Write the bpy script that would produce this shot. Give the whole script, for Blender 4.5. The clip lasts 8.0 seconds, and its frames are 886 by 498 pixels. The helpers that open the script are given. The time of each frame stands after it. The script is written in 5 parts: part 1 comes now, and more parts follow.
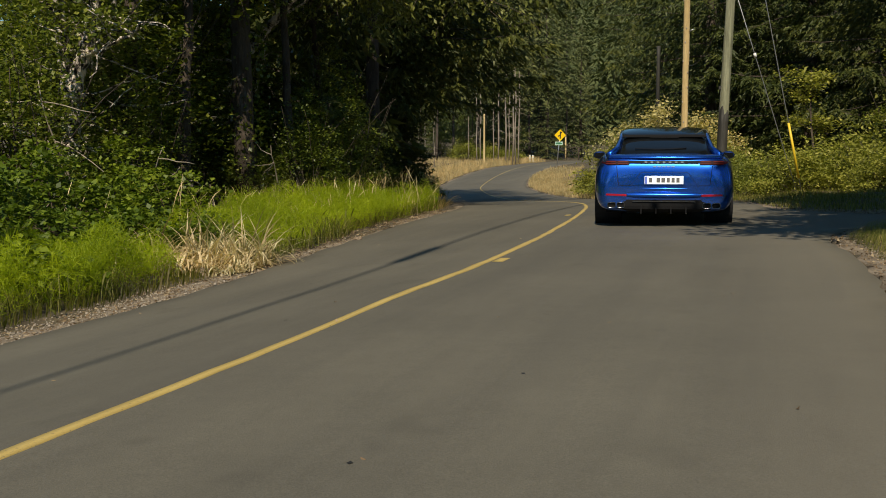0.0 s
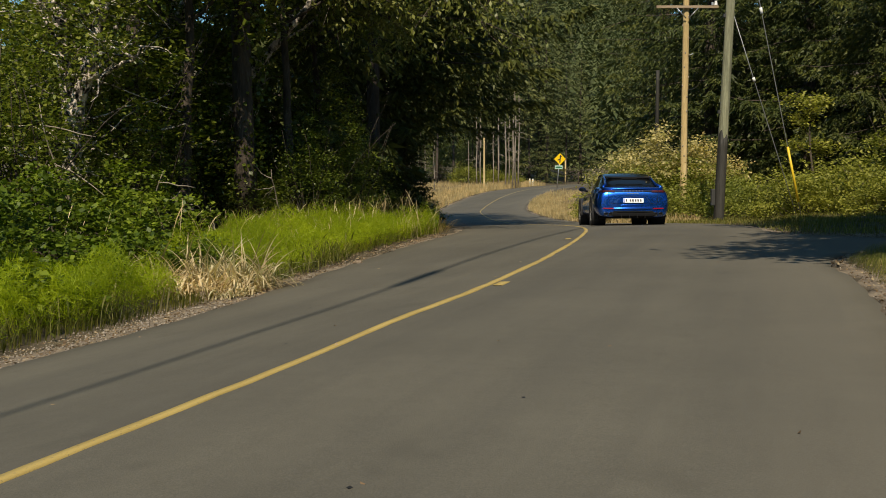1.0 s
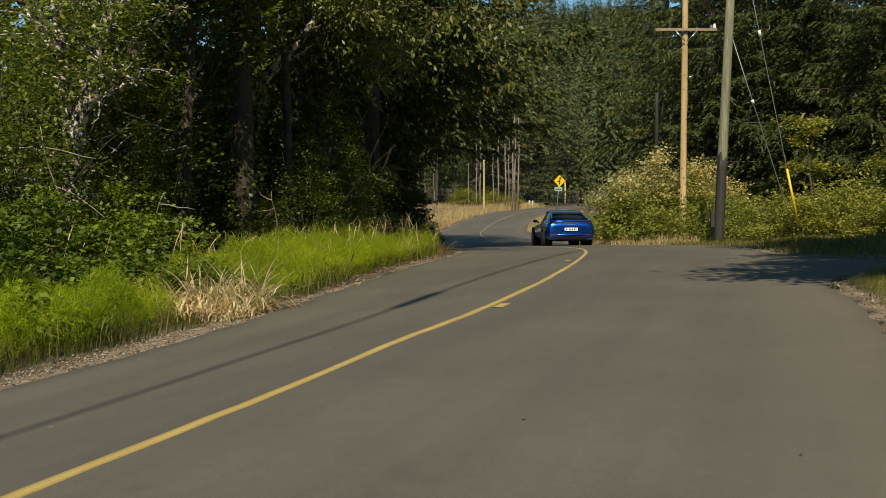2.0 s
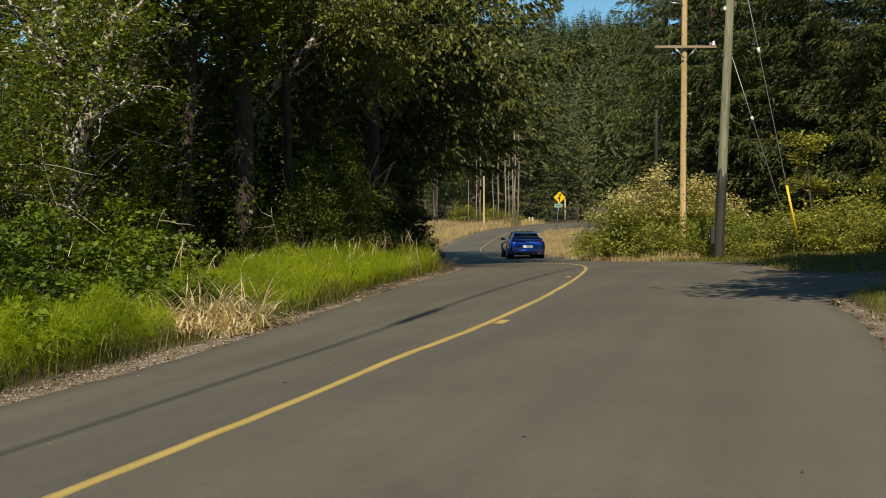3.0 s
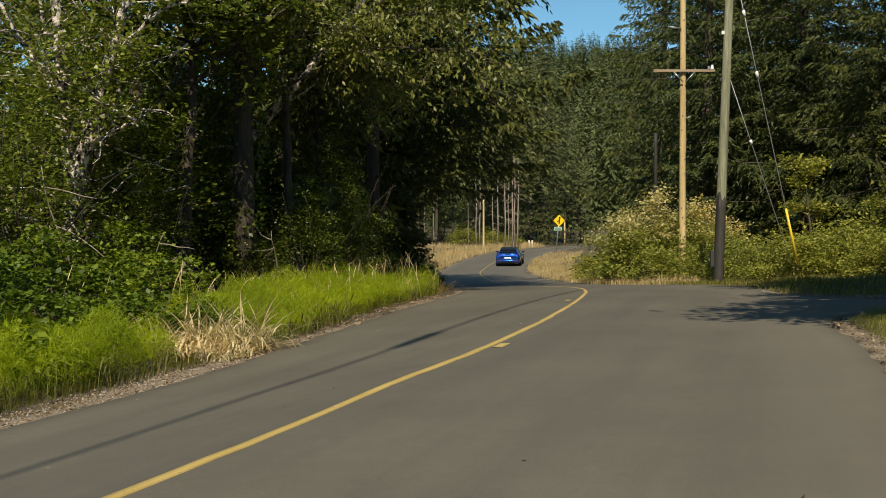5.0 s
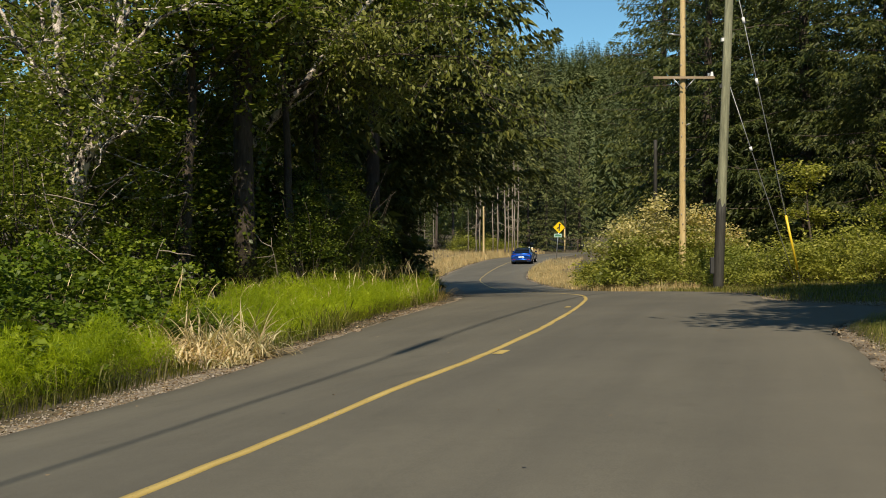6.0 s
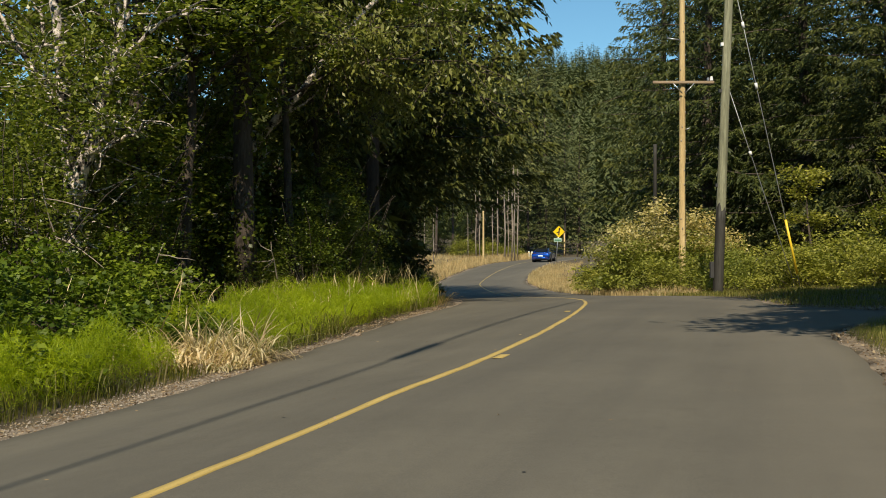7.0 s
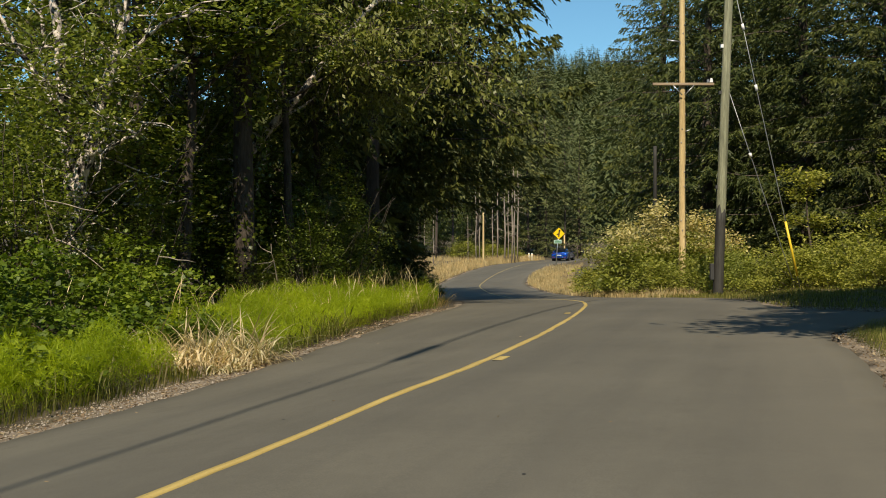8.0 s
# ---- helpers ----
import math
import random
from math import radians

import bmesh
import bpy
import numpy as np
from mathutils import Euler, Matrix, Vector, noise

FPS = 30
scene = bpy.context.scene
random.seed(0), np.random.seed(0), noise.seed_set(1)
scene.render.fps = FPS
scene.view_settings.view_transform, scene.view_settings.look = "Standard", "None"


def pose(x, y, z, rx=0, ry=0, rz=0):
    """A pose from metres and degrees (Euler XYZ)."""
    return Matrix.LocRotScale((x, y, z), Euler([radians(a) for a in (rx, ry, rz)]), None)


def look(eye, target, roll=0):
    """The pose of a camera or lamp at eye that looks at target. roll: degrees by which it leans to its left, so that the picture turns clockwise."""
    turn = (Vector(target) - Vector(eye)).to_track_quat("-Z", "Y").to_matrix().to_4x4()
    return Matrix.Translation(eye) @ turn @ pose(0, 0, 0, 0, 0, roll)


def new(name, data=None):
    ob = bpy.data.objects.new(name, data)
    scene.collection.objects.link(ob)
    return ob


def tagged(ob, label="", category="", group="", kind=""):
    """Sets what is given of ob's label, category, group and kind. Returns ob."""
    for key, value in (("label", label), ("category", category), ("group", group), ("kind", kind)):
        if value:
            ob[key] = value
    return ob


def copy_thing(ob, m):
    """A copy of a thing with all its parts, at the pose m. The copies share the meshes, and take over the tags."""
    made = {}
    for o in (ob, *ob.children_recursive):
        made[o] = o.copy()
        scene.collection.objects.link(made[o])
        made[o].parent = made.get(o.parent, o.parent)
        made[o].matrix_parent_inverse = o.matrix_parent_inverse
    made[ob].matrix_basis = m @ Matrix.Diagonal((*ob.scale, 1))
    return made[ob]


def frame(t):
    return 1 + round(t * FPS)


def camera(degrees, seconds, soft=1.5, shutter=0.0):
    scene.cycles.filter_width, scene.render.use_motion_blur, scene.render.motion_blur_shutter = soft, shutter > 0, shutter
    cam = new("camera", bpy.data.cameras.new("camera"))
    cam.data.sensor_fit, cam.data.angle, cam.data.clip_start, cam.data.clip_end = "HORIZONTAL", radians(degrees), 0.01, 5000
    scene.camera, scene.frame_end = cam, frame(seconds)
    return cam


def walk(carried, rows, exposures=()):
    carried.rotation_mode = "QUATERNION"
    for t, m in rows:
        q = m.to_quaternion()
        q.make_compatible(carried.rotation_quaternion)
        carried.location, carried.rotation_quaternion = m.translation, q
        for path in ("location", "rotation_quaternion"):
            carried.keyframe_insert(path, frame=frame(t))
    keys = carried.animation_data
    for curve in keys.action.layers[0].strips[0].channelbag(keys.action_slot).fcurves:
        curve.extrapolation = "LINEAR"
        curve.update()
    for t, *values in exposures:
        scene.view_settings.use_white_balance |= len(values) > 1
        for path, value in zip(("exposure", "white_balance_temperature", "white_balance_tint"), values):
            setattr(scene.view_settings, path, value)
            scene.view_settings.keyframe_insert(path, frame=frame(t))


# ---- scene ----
from mathutils.bvhtree import BVHTree

cam = camera(45.94, 8.0, soft=0.95)
# seconds, pitch, yaw of the tripod head, which tilts up
TILT = [(0.0, -5.088, 0.034), (0.5, -4.441, 0.028), (1.0, -3.795, 0.036), (1.5, -3.154, 0.028), (3.0, -1.698, 0.031),
        (3.5, -1.282, 0.028), (4.0, -0.932, 0.012), (4.5, -0.665, 0.013), (6.0, -0.058, 0.013), (6.5, 0.065, 0.007),
        (7.0, 0.181, 0.0), (7.5, 0.236, 0.0), (8.0, 0.279, 0.0)]
walk(cam, [(t, pose(0, 0, 1.015, 90 + p, 0, y)) for t, p, y in TILT], exposures=[(0.0, -0.02), (3.5, 0.08), (8.0, 0.23)])

# ---- light ----
SUN_EL, SUN_AZ = 46.0, 188.0   # azimuth clockwise from ahead (+y): the sun stands behind the camera
world = bpy.data.worlds.new("sky")
scene.world = world
world.use_nodes = True
sky = world.node_tree.nodes.new("ShaderNodeTexSky")
sky.sky_type, sky.sun_disc = "NISHITA", False
sky.sun_elevation, sky.sun_rotation = radians(SUN_EL), radians(SUN_AZ)
sky.air_density, sky.dust_density, sky.ozone_density = 1.0, 0.0, 2.0
clear = world.node_tree.nodes.new("ShaderNodeMix")   # the clear cyan of a dry northern summer sky
clear.data_type, clear.blend_type = "RGBA", "MULTIPLY"
clear.inputs[0].default_value, clear.inputs[7].default_value = 1.0, (0.69, 1.0, 1.02, 1)
world.node_tree.links.new(sky.outputs[0], clear.inputs[6])
world.node_tree.links.new(clear.outputs[2], world.node_tree.nodes["Background"].inputs[0])
world.node_tree.nodes["Background"].inputs[1].default_value = 0.10
sun = new("sun", bpy.data.lights.new("sun", "SUN"))
sun.data.energy, sun.data.angle, sun.data.color = 5.0, radians(0.55), (1.0, 0.875, 0.68)
_d = Vector((math.sin(radians(SUN_AZ)) * math.cos(radians(SUN_EL)), math.cos(radians(SUN_AZ)) * math.cos(radians(SUN_EL)), math.sin(radians(SUN_EL))))
sun.matrix_world = look(_d * 100, (0, 0, 0))


# ---- materials ----
def nodes_of(name):
    m = bpy.data.materials.new(name)
    m.use_nodes = True
    return m, m.node_tree.nodes, m.node_tree.links, m.node_tree.nodes["Principled BSDF"]


def noise_node(n, l, scale, detail=4.0, rough=0.6, stretch=None, turn=None):
    tc = n.new("ShaderNodeTexCoord")
    out = tc.outputs["Object"]
    if stretch:
        mp = n.new("ShaderNodeMapping")
        mp.inputs["Scale"].default_value = stretch
        if turn is not None:   # lengths instead of scales, turned about z
            mp.vector_type = "TEXTURE"
            mp.inputs["Rotation"].default_value = (0, 0, radians(turn))
        l.new(out, mp.inputs[0])
        out = mp.outputs[0]
    t = n.new("ShaderNodeTexNoise")
    t.inputs["Scale"].default_value, t.inputs["Detail"].default_value, t.inputs["Roughness"].default_value = scale, detail, rough
    l.new(out, t.inputs["Vector"])
    return t.outputs["Fac"]


def ramp(n, l, fac, stops):
    r = n.new("ShaderNodeValToRGB")
    while len(r.color_ramp.elements) < len(stops):
        r.color_ramp.elements.new(0.5)
    for e, (p, c) in zip(r.color_ramp.elements, stops):
        e.position, e.color = p, (*c, 1)
    l.new(fac, r.inputs[0])
    return r.outputs[0]


def mixed(n, l, fac, a, b, mode="MIX"):
    m = n.new("ShaderNodeMix")
    m.data_type, m.blend_type = "RGBA", mode
    if isinstance(fac, float):
        m.inputs[0].default_value = fac
    else:
        l.new(fac, m.inputs[0])
    for sock, v in ((m.inputs[6], a), (m.inputs[7], b)):
        if isinstance(v, tuple):
            sock.default_value = (*v, 1)
        else:
            l.new(v, sock)
    return m.outputs[2]


def bump(n, l, b, height, strength, dist=0.02):
    k = n.new("ShaderNodeBump")
    k.inputs["Strength"].default_value, k.inputs["Distance"].default_value = strength, dist
    l.new(height, k.inputs["Height"])
    l.new(k.outputs[0], b.inputs["Normal"])


def surface(name, dark, light, rough=0.8, scale=4.0, fine=60.0, bumpy=0.4, metal=0.0, stretch=None, spec=0.4, dist=0.01, low=0.3, high=0.7):
    """Two-scale mottled surface."""
    m, n, l, b = nodes_of(name)
    big = ramp(n, l, noise_node(n, l, scale, 5, 0.6, stretch), [(low, dark), (high, light)])
    small = noise_node(n, l, fine, 3, 0.7, stretch)
    grain = ramp(n, l, small, [(0.25, (0.62, 0.62, 0.62)), (0.75, (1.25, 1.25, 1.25))])
    l.new(mixed(n, l, 1.0, big, grain, "MULTIPLY"), b.inputs["Base Color"])
    b.inputs["Roughness"].default_value, b.inputs["Metallic"].default_value = rough, metal
    b.inputs["Specular IOR Level"].default_value = spec
    if bumpy:
        bump(n, l, b, small, bumpy, dist)
    return m


def leafy(name, a, b_, c, rough=0.5, through_=0.35, patch=0.6, spec=0.35):
    """Foliage: colour varies leaf by leaf, tree by tree and in soft patches; some light passes through."""
    m, n, l, b = nodes_of(name)
    geo = n.new("ShaderNodeNewGeometry")
    info = n.new("ShaderNodeObjectInfo")
    col = ramp(n, l, geo.outputs["Random Per Island"], [(0.0, a), (0.6, b_), (1.0, c)])
    pat = ramp(n, l, noise_node(n, l, patch, 3), [(0.3, (0.65, 0.7, 0.65)), (0.7, (1.25, 1.2, 1.1))])
    col = mixed(n, l, 1.0, col, pat, "MULTIPLY")
    tree = ramp(n, l, info.outputs["Random"], [(0.0, (0.8, 0.86, 0.85)), (1.0, (1.15, 1.1, 1.0))])
    col = mixed(n, l, 1.0, col, tree, "MULTIPLY")
    l.new(col, b.inputs["Base Color"])
    b.inputs["Roughness"].default_value, b.inputs["Specular IOR Level"].default_value = rough, spec
    tr = n.new("ShaderNodeBsdfTranslucent")
    l.new(mixed(n, l, 1.0, col, (1.25, 1.35, 0.7), "MULTIPLY"), tr.inputs[0])
    mx = n.new("ShaderNodeMixShader")
    mx.inputs[0].default_value = through_
    l.new(b.outputs[0], mx.inputs[1])
    l.new(tr.outputs[0], mx.inputs[2])
    l.new(mx.outputs[0], n["Material Output"].inputs[0])
    return m


def asphalt_material():
    m, n, l, b = nodes_of("asphalt")
    base = ramp(n, l, noise_node(n, l, 0.35, 6, 0.6), [(0.3, (0.097, 0.0905, 0.071)), (0.7, (0.130, 0.121, 0.094))])
    streak = ramp(n, l, noise_node(n, l, 1.0, 5, 0.65, (0.75, 14.0, 1.0), -17.0), [(0.3, (0.84, 0.84, 0.85)), (0.7, (1.13, 1.12, 1.09))])
    fine = noise_node(n, l, 130.0, 3, 0.8)
    grain = ramp(n, l, fine, [(0.25, (0.55, 0.55, 0.55)), (0.75, (1.45, 1.44, 1.42))])
    mottle = ramp(n, l, noise_node(n, l, 9.0, 5, 0.75), [(0.3, (0.94, 0.94, 0.94)), (0.7, (1.06, 1.06, 1.06))])
    stain = ramp(n, l, noise_node(n, l, 2.3, 2, 0.5), [(0.28, (0.8, 0.8, 0.8)), (0.36, (1, 1, 1))])
    col = mixed(n, l, 1.0, base, streak, "MULTIPLY")
    col = mixed(n, l, 0.7, col, grain, "MULTIPLY")
    col = mixed(n, l, 0.5, col, stain, "MULTIPLY")
    col = mixed(n, l, 1.0, col, mottle, "MULTIPLY")
    pale_rim = n.new("ShaderNodeAttribute")   # patchy paler tone towards the road's rim
    pale_rim.attribute_name = "rim_pale"
    patchy = ramp(n, l, noise_node(n, l, 1.1, 5, 0.65), [(0.25, (0.45, 0.45, 0.45)), (0.75, (1, 1, 1))])
    col = mixed(n, l, mixed(n, l, 1.0, patchy, pale_rim.outputs["Color"], "MULTIPLY"), col, (0.180, 0.160, 0.118))
    l.new(col, b.inputs["Base Color"])
    b.inputs["Roughness"].default_value, b.inputs["Specular IOR Level"].default_value = 0.78, 0.35
    bump(n, l, b, fine, 0.5, 0.004)
    return m


def paint_material(name, col, worn):
    m, n, l, b = nodes_of(name)
    wear = noise_node(n, l, 55.0, 4, 0.75)
    big = noise_node(n, l, 1.3, 3, 0.6)
    c = mixed(n, l, ramp(n, l, wear, [(0.30, (1, 1, 1)), (0.42, (0, 0, 0))]), col, worn)
    c = mixed(n, l, 1.0, c, ramp(n, l, big, [(0.3, (0.85, 0.83, 0.8)), (0.7, (1.1, 1.1, 1.1))]), "MULTIPLY")
    l.new(c, b.inputs["Base Color"])
    b.inputs["Roughness"].default_value = 0.6
    bump(n, l, b, wear, 0.3, 0.003)
    return m


def plain(name, col, rough=0.5, metal=0.0, coat=0.0, spec=0.5):
    m, n, l, b = nodes_of(name)
    l.new(mixed(n, l, 1.0, tuple(col), ramp(n, l, noise_node(n, l, 9.0, 4), [(0.3, (0.9, 0.9, 0.9)), (0.7, (1.08, 1.08, 1.08))]), "MULTIPLY"), b.inputs["Base Color"])
    b.inputs["Roughness"].default_value, b.inputs["Metallic"].default_value = rough, metal
    b.inputs["Coat Weight"].default_value, b.inputs["Coat Roughness"].default_value = coat, 0.03
    b.inputs["Specular IOR Level"].default_value = spec
    return m


ASPHALT = asphalt_material()
YELLOW_LINE = paint_material("yellow_road_paint", (0.52, 0.385, 0.12), (0.18, 0.15, 0.10))
SOIL = surface("forest_soil", (0.055, 0.042, 0.026), (0.13, 0.105, 0.06), 0.95, 1.2, 25.0, 0.6, dist=0.03)
GRAVEL = surface("shoulder_gravel", (0.15, 0.115, 0.075), (0.35, 0.285, 0.205), 0.9, 3.0, 70.0, 0.8, dist=0.02)
BARK_GREY = surface("pale_alder_bark", (0.02, 0.017, 0.013), (0.72, 0.63, 0.54), 0.85, 9.0, 34.0, 0.9, stretch=(1, 1, 0.8), dist=0.02, low=0.43, high=0.57)
BARK_DARK = surface("conifer_bark", (0.035, 0.027, 0.021), (0.115, 0.09, 0.068), 0.9, 5.0, 26.0, 0.9, stretch=(1, 1, 0.2), dist=0.03)
BARK_SNAG = surface("dead_trunk_bark", (0.20, 0.16, 0.12), (0.42, 0.36, 0.29), 0.9, 3.0, 20.0, 0.5, stretch=(1, 1, 0.2))
POLE_WOOD = surface("yellow_pine_pole", (0.47, 0.34, 0.15), (0.68, 0.53, 0.27), 0.8, 3.0, 40.0, 0.4, stretch=(1, 1, 0.06))
POLE_GREY = surface("weathered_pole_wood", (0.14, 0.145, 0.09), (0.36, 0.36, 0.235), 0.85, 5.0, 40.0, 0.5, stretch=(1, 1, 0.06))
ARM_WOOD = surface("weathered_arm_wood", (0.26, 0.19, 0.12), (0.46, 0.36, 0.24), 0.85, 4.0, 40.0, 0.5, stretch=(0.06, 1, 1))
DARK_POLE = surface("dark_pole_wood", (0.018, 0.017, 0.015), (0.055, 0.052, 0.043), 0.7, 5.0, 40.0, 0.5, stretch=(1, 1, 0.06))
TAR = plain("black_tar", (0.018, 0.017, 0.016), 0.6)
STEEL = plain("galvanised_steel", (0.55, 0.55, 0.55), 0.4, 0.9)
LEAF_ALDER = leafy("alder_leaves", (0.075, 0.105, 0.013), (0.15, 0.185, 0.022), (0.27, 0.29, 0.055), rough=0.36, spec=0.5)
LEAF_BRIGHT = leafy("bright_understory_leaves", (0.06, 0.095, 0.010), (0.13, 0.185, 0.014), (0.24, 0.30, 0.03), rough=0.5, patch=1.8, spec=0.35)
LEAF_OLIVE = leafy("drooping_olive_leaves", (0.13, 0.145, 0.024), (0.25, 0.25, 0.05), (0.46, 0.44, 0.17), rough=0.45, spec=0.45)
LEAF_BUSH = leafy("roadside_bush_leaves", (0.16, 0.175, 0.028), (0.285, 0.295, 0.052), (0.41, 0.395, 0.11), patch=0.9)
LEAF_TAN = leafy("faded_blossom_leaves", (0.36, 0.31, 0.14), (0.52, 0.45, 0.22), (0.66, 0.58, 0.34), patch=1.0)
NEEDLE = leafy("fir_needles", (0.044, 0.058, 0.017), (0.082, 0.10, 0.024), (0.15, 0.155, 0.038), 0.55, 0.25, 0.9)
# far needles: paler copy, sunlight and haze put into the colour
NEEDLE_FAR_LIT = leafy("far_fir_needles_lit", (0.086, 0.10, 0.036), (0.118, 0.13, 0.046), (0.15, 0.158, 0.056), 0.7, 0.15, 0.25)
GRASS_LIME = leafy("lime_green_horsetail", (0.25, 0.33, 0.003), (0.32, 0.395, 0.005), (0.38, 0.445, 0.010), 0.6, 0.45, 0.8)
GRASS_GREEN = leafy("verge_grass", (0.10, 0.115, 0.02), (0.17, 0.175, 0.034), (0.33, 0.28, 0.11), 0.6, 0.4, 0.8)
GRASS_DRY = leafy("dry_grass", (0.46, 0.32, 0.16), (0.60, 0.44, 0.24), (0.74, 0.59, 0.36), 0.7, 0.3, 0.7)
LITTER = leafy("dead_leaf_litter", (0.10, 0.065, 0.04), (0.24, 0.16, 0.10), (0.46, 0.36, 0.25), 0.8, 0.1, 1.5)
GRASS_STRAW = leafy("bleached_straw", (0.40, 0.29, 0.17), (0.66, 0.52, 0.34), (0.85, 0.73, 0.53), 0.7, 0.3, 1.5)


# ---- mesh helpers ----
def mesh_of(name, V, F, mats, index=None, smooth=False):
    """A mesh from arrays: F is one array of triangles or quads, or a list of such arrays."""
    me = bpy.data.meshes.new(name)
    groups = [np.asarray(f, dtype=np.int32) for f in (F if isinstance(F, list) else [F]) if len(f)]
    V = np.asarray(V, dtype=np.float32)
    sizes = np.concatenate([np.full(len(g), g.shape[1], np.int32) for g in groups])
    loops = np.concatenate([g.ravel() for g in groups])
    me.vertices.add(len(V))
    me.vertices.foreach_set("co", V.ravel())
    me.loops.add(len(loops))
    me.loops.foreach_set("vertex_index", loops)
    me.polygons.add(len(sizes))
    me.polygons.foreach_set("loop_start", np.concatenate([[0], np.cumsum(sizes)[:-1]]).astype(np.int32))
    if index is not None:
        me.polygons.foreach_set("material_index", np.asarray(index, dtype=np.int32))
    if smooth:
        me.polygons.foreach_set("use_smooth", np.ones(len(sizes), dtype=bool))
    for m in (mats if isinstance(mats, (list, tuple)) else [mats]):
        me.materials.append(m)
    me.update(calc_edges=True)
    me.validate()
    return me


def mesh_part(name, V, F, mat, parent=None, label="", smooth=False):
    ob = new(name, mesh_of(name, V, F, mat, smooth=smooth))
    if parent:
        ob.parent = parent
    return tagged(ob, label)


def part(name, bm, material, parent, label="", smooth=False, bevel=0.0):
    """Links a bmesh as one mesh object under a thing or a part."""
    if bevel:
        bmesh.ops.bevel(bm, geom=list(bm.edges), offset=bevel, segments=2, affect="EDGES", profile=0.6)
    me = bpy.data.meshes.new(name)
    bm.to_mesh(me)
    bm.free()
    me.materials.append(material)
    if smooth:
        me.polygons.foreach_set("use_smooth", np.ones(len(me.polygons), dtype=bool))
    ob = new(name, me)
    ob.parent = parent
    return tagged(ob, label)


def box_bm(x0, x1, y0, y1, z0, z1):
    bm = bmesh.new()
    bmesh.ops.create_cube(bm, size=1.0, matrix=Matrix.LocRotScale(((x0 + x1) / 2, (y0 + y1) / 2, (z0 + z1) / 2), None, (x1 - x0, y1 - y0, z1 - z0)))
    return bm


def tube(points, radii, sides=8):
    """Tapered tube along a polyline, closed at both ends: vertices, quads and caps."""
    P, R = np.asarray(points, float), np.asarray(radii, float)
    T = np.gradient(P, axis=0)
    T /= np.linalg.norm(T, axis=1)[:, None] + 1e-9
    ref = np.array([0.31, 0.95, 0.02]) if abs(T[0][2]) > 0.8 else np.array([0.0, 0.0, 1.0])
    A = np.cross(T, ref)
    A /= np.linalg.norm(A, axis=1)[:, None] + 1e-9
    B = np.cross(T, A)
    ang = np.linspace(0, 2 * math.pi, sides, endpoint=False)
    V = (P[:, None] + R[:, None, None] * (np.cos(ang)[None, :, None] * A[:, None] + np.sin(ang)[None, :, None] * B[:, None])).reshape(-1, 3)
    k, n = len(P), sides
    i, j = np.meshgrid(np.arange(k - 1), np.arange(n), indexing="ij")
    F = np.stack([i * n + j, i * n + (j + 1) % n, (i + 1) * n + (j + 1) % n, (i + 1) * n + j], -1).reshape(-1, 4)
    V = np.concatenate([V, P[:1], P[-1:]])
    c = np.arange(n)
    caps = np.concatenate([np.stack([(c + 1) % n, c, np.full(n, k * n)], -1), np.stack([(k - 1) * n + c, (k - 1) * n + (c + 1) % n, np.full(n, k * n + 1)], -1)])
    return V, F, caps


def joined(pieces):
    """Joins (V, quads, tris) pieces into one."""
    Vs, Qs, Ts, o = [], [], [], 0
    for V, Q, C in pieces:
        Vs.append(V)
        if len(Q):
            Qs.append(np.asarray(Q) + o)
        if len(C):
            Ts.append(np.asarray(C) + o)
        o += len(V)
    return np.concatenate(Vs), [np.concatenate(x) for x in (Qs, Ts) if x]


def leaves(rng, C, length, width, axis=None, spread=1.0, droop=0.0, fold=0.15, flat=None, three=False):
    """One diamond leaf with a fold at each centre. axis: the mean way of the leaf; spread: how far it strays."""
    n = len(C)
    D = rng.normal(size=(n, 3)) * spread
    if axis is not None:
        D += axis
    D[:, 2] -= droop
    D /= np.linalg.norm(D, axis=1)[:, None] + 1e-9
    if flat is not None:
        D[:, 2] *= 1 - flat
        D /= np.linalg.norm(D, axis=1)[:, None] + 1e-9
        S = np.cross(D, np.array([0, 0, 1.0]) + rng.normal(size=(n, 3)) * (1.05 - flat))
    else:
        S = np.cross(D, rng.normal(size=(n, 3)))
    S /= np.linalg.norm(S, axis=1)[:, None] + 1e-9
    N = np.cross(D, S)
    L = (length * rng.uniform(0.6, 1.35, n))[:, None] if np.isscalar(length) else (length * rng.uniform(0.7, 1.3, n))[:, None]
    W = L * (width / length if np.isscalar(length) else width)
    if three:
        V = np.stack([C - S * W * 0.5, C + S * W * 0.5, C + D * L], 1).reshape(-1, 3)
        return V, np.arange(3 * n).reshape(n, 3)
    V = np.stack([C, C + D * L * 0.45 + S * W * 0.5 + N * W * fold, C + D * L, C + D * L * 0.45 - S * W * 0.5 + N * W * fold], 1).reshape(-1, 3)
    return V, np.arange(4 * n).reshape(n, 4)


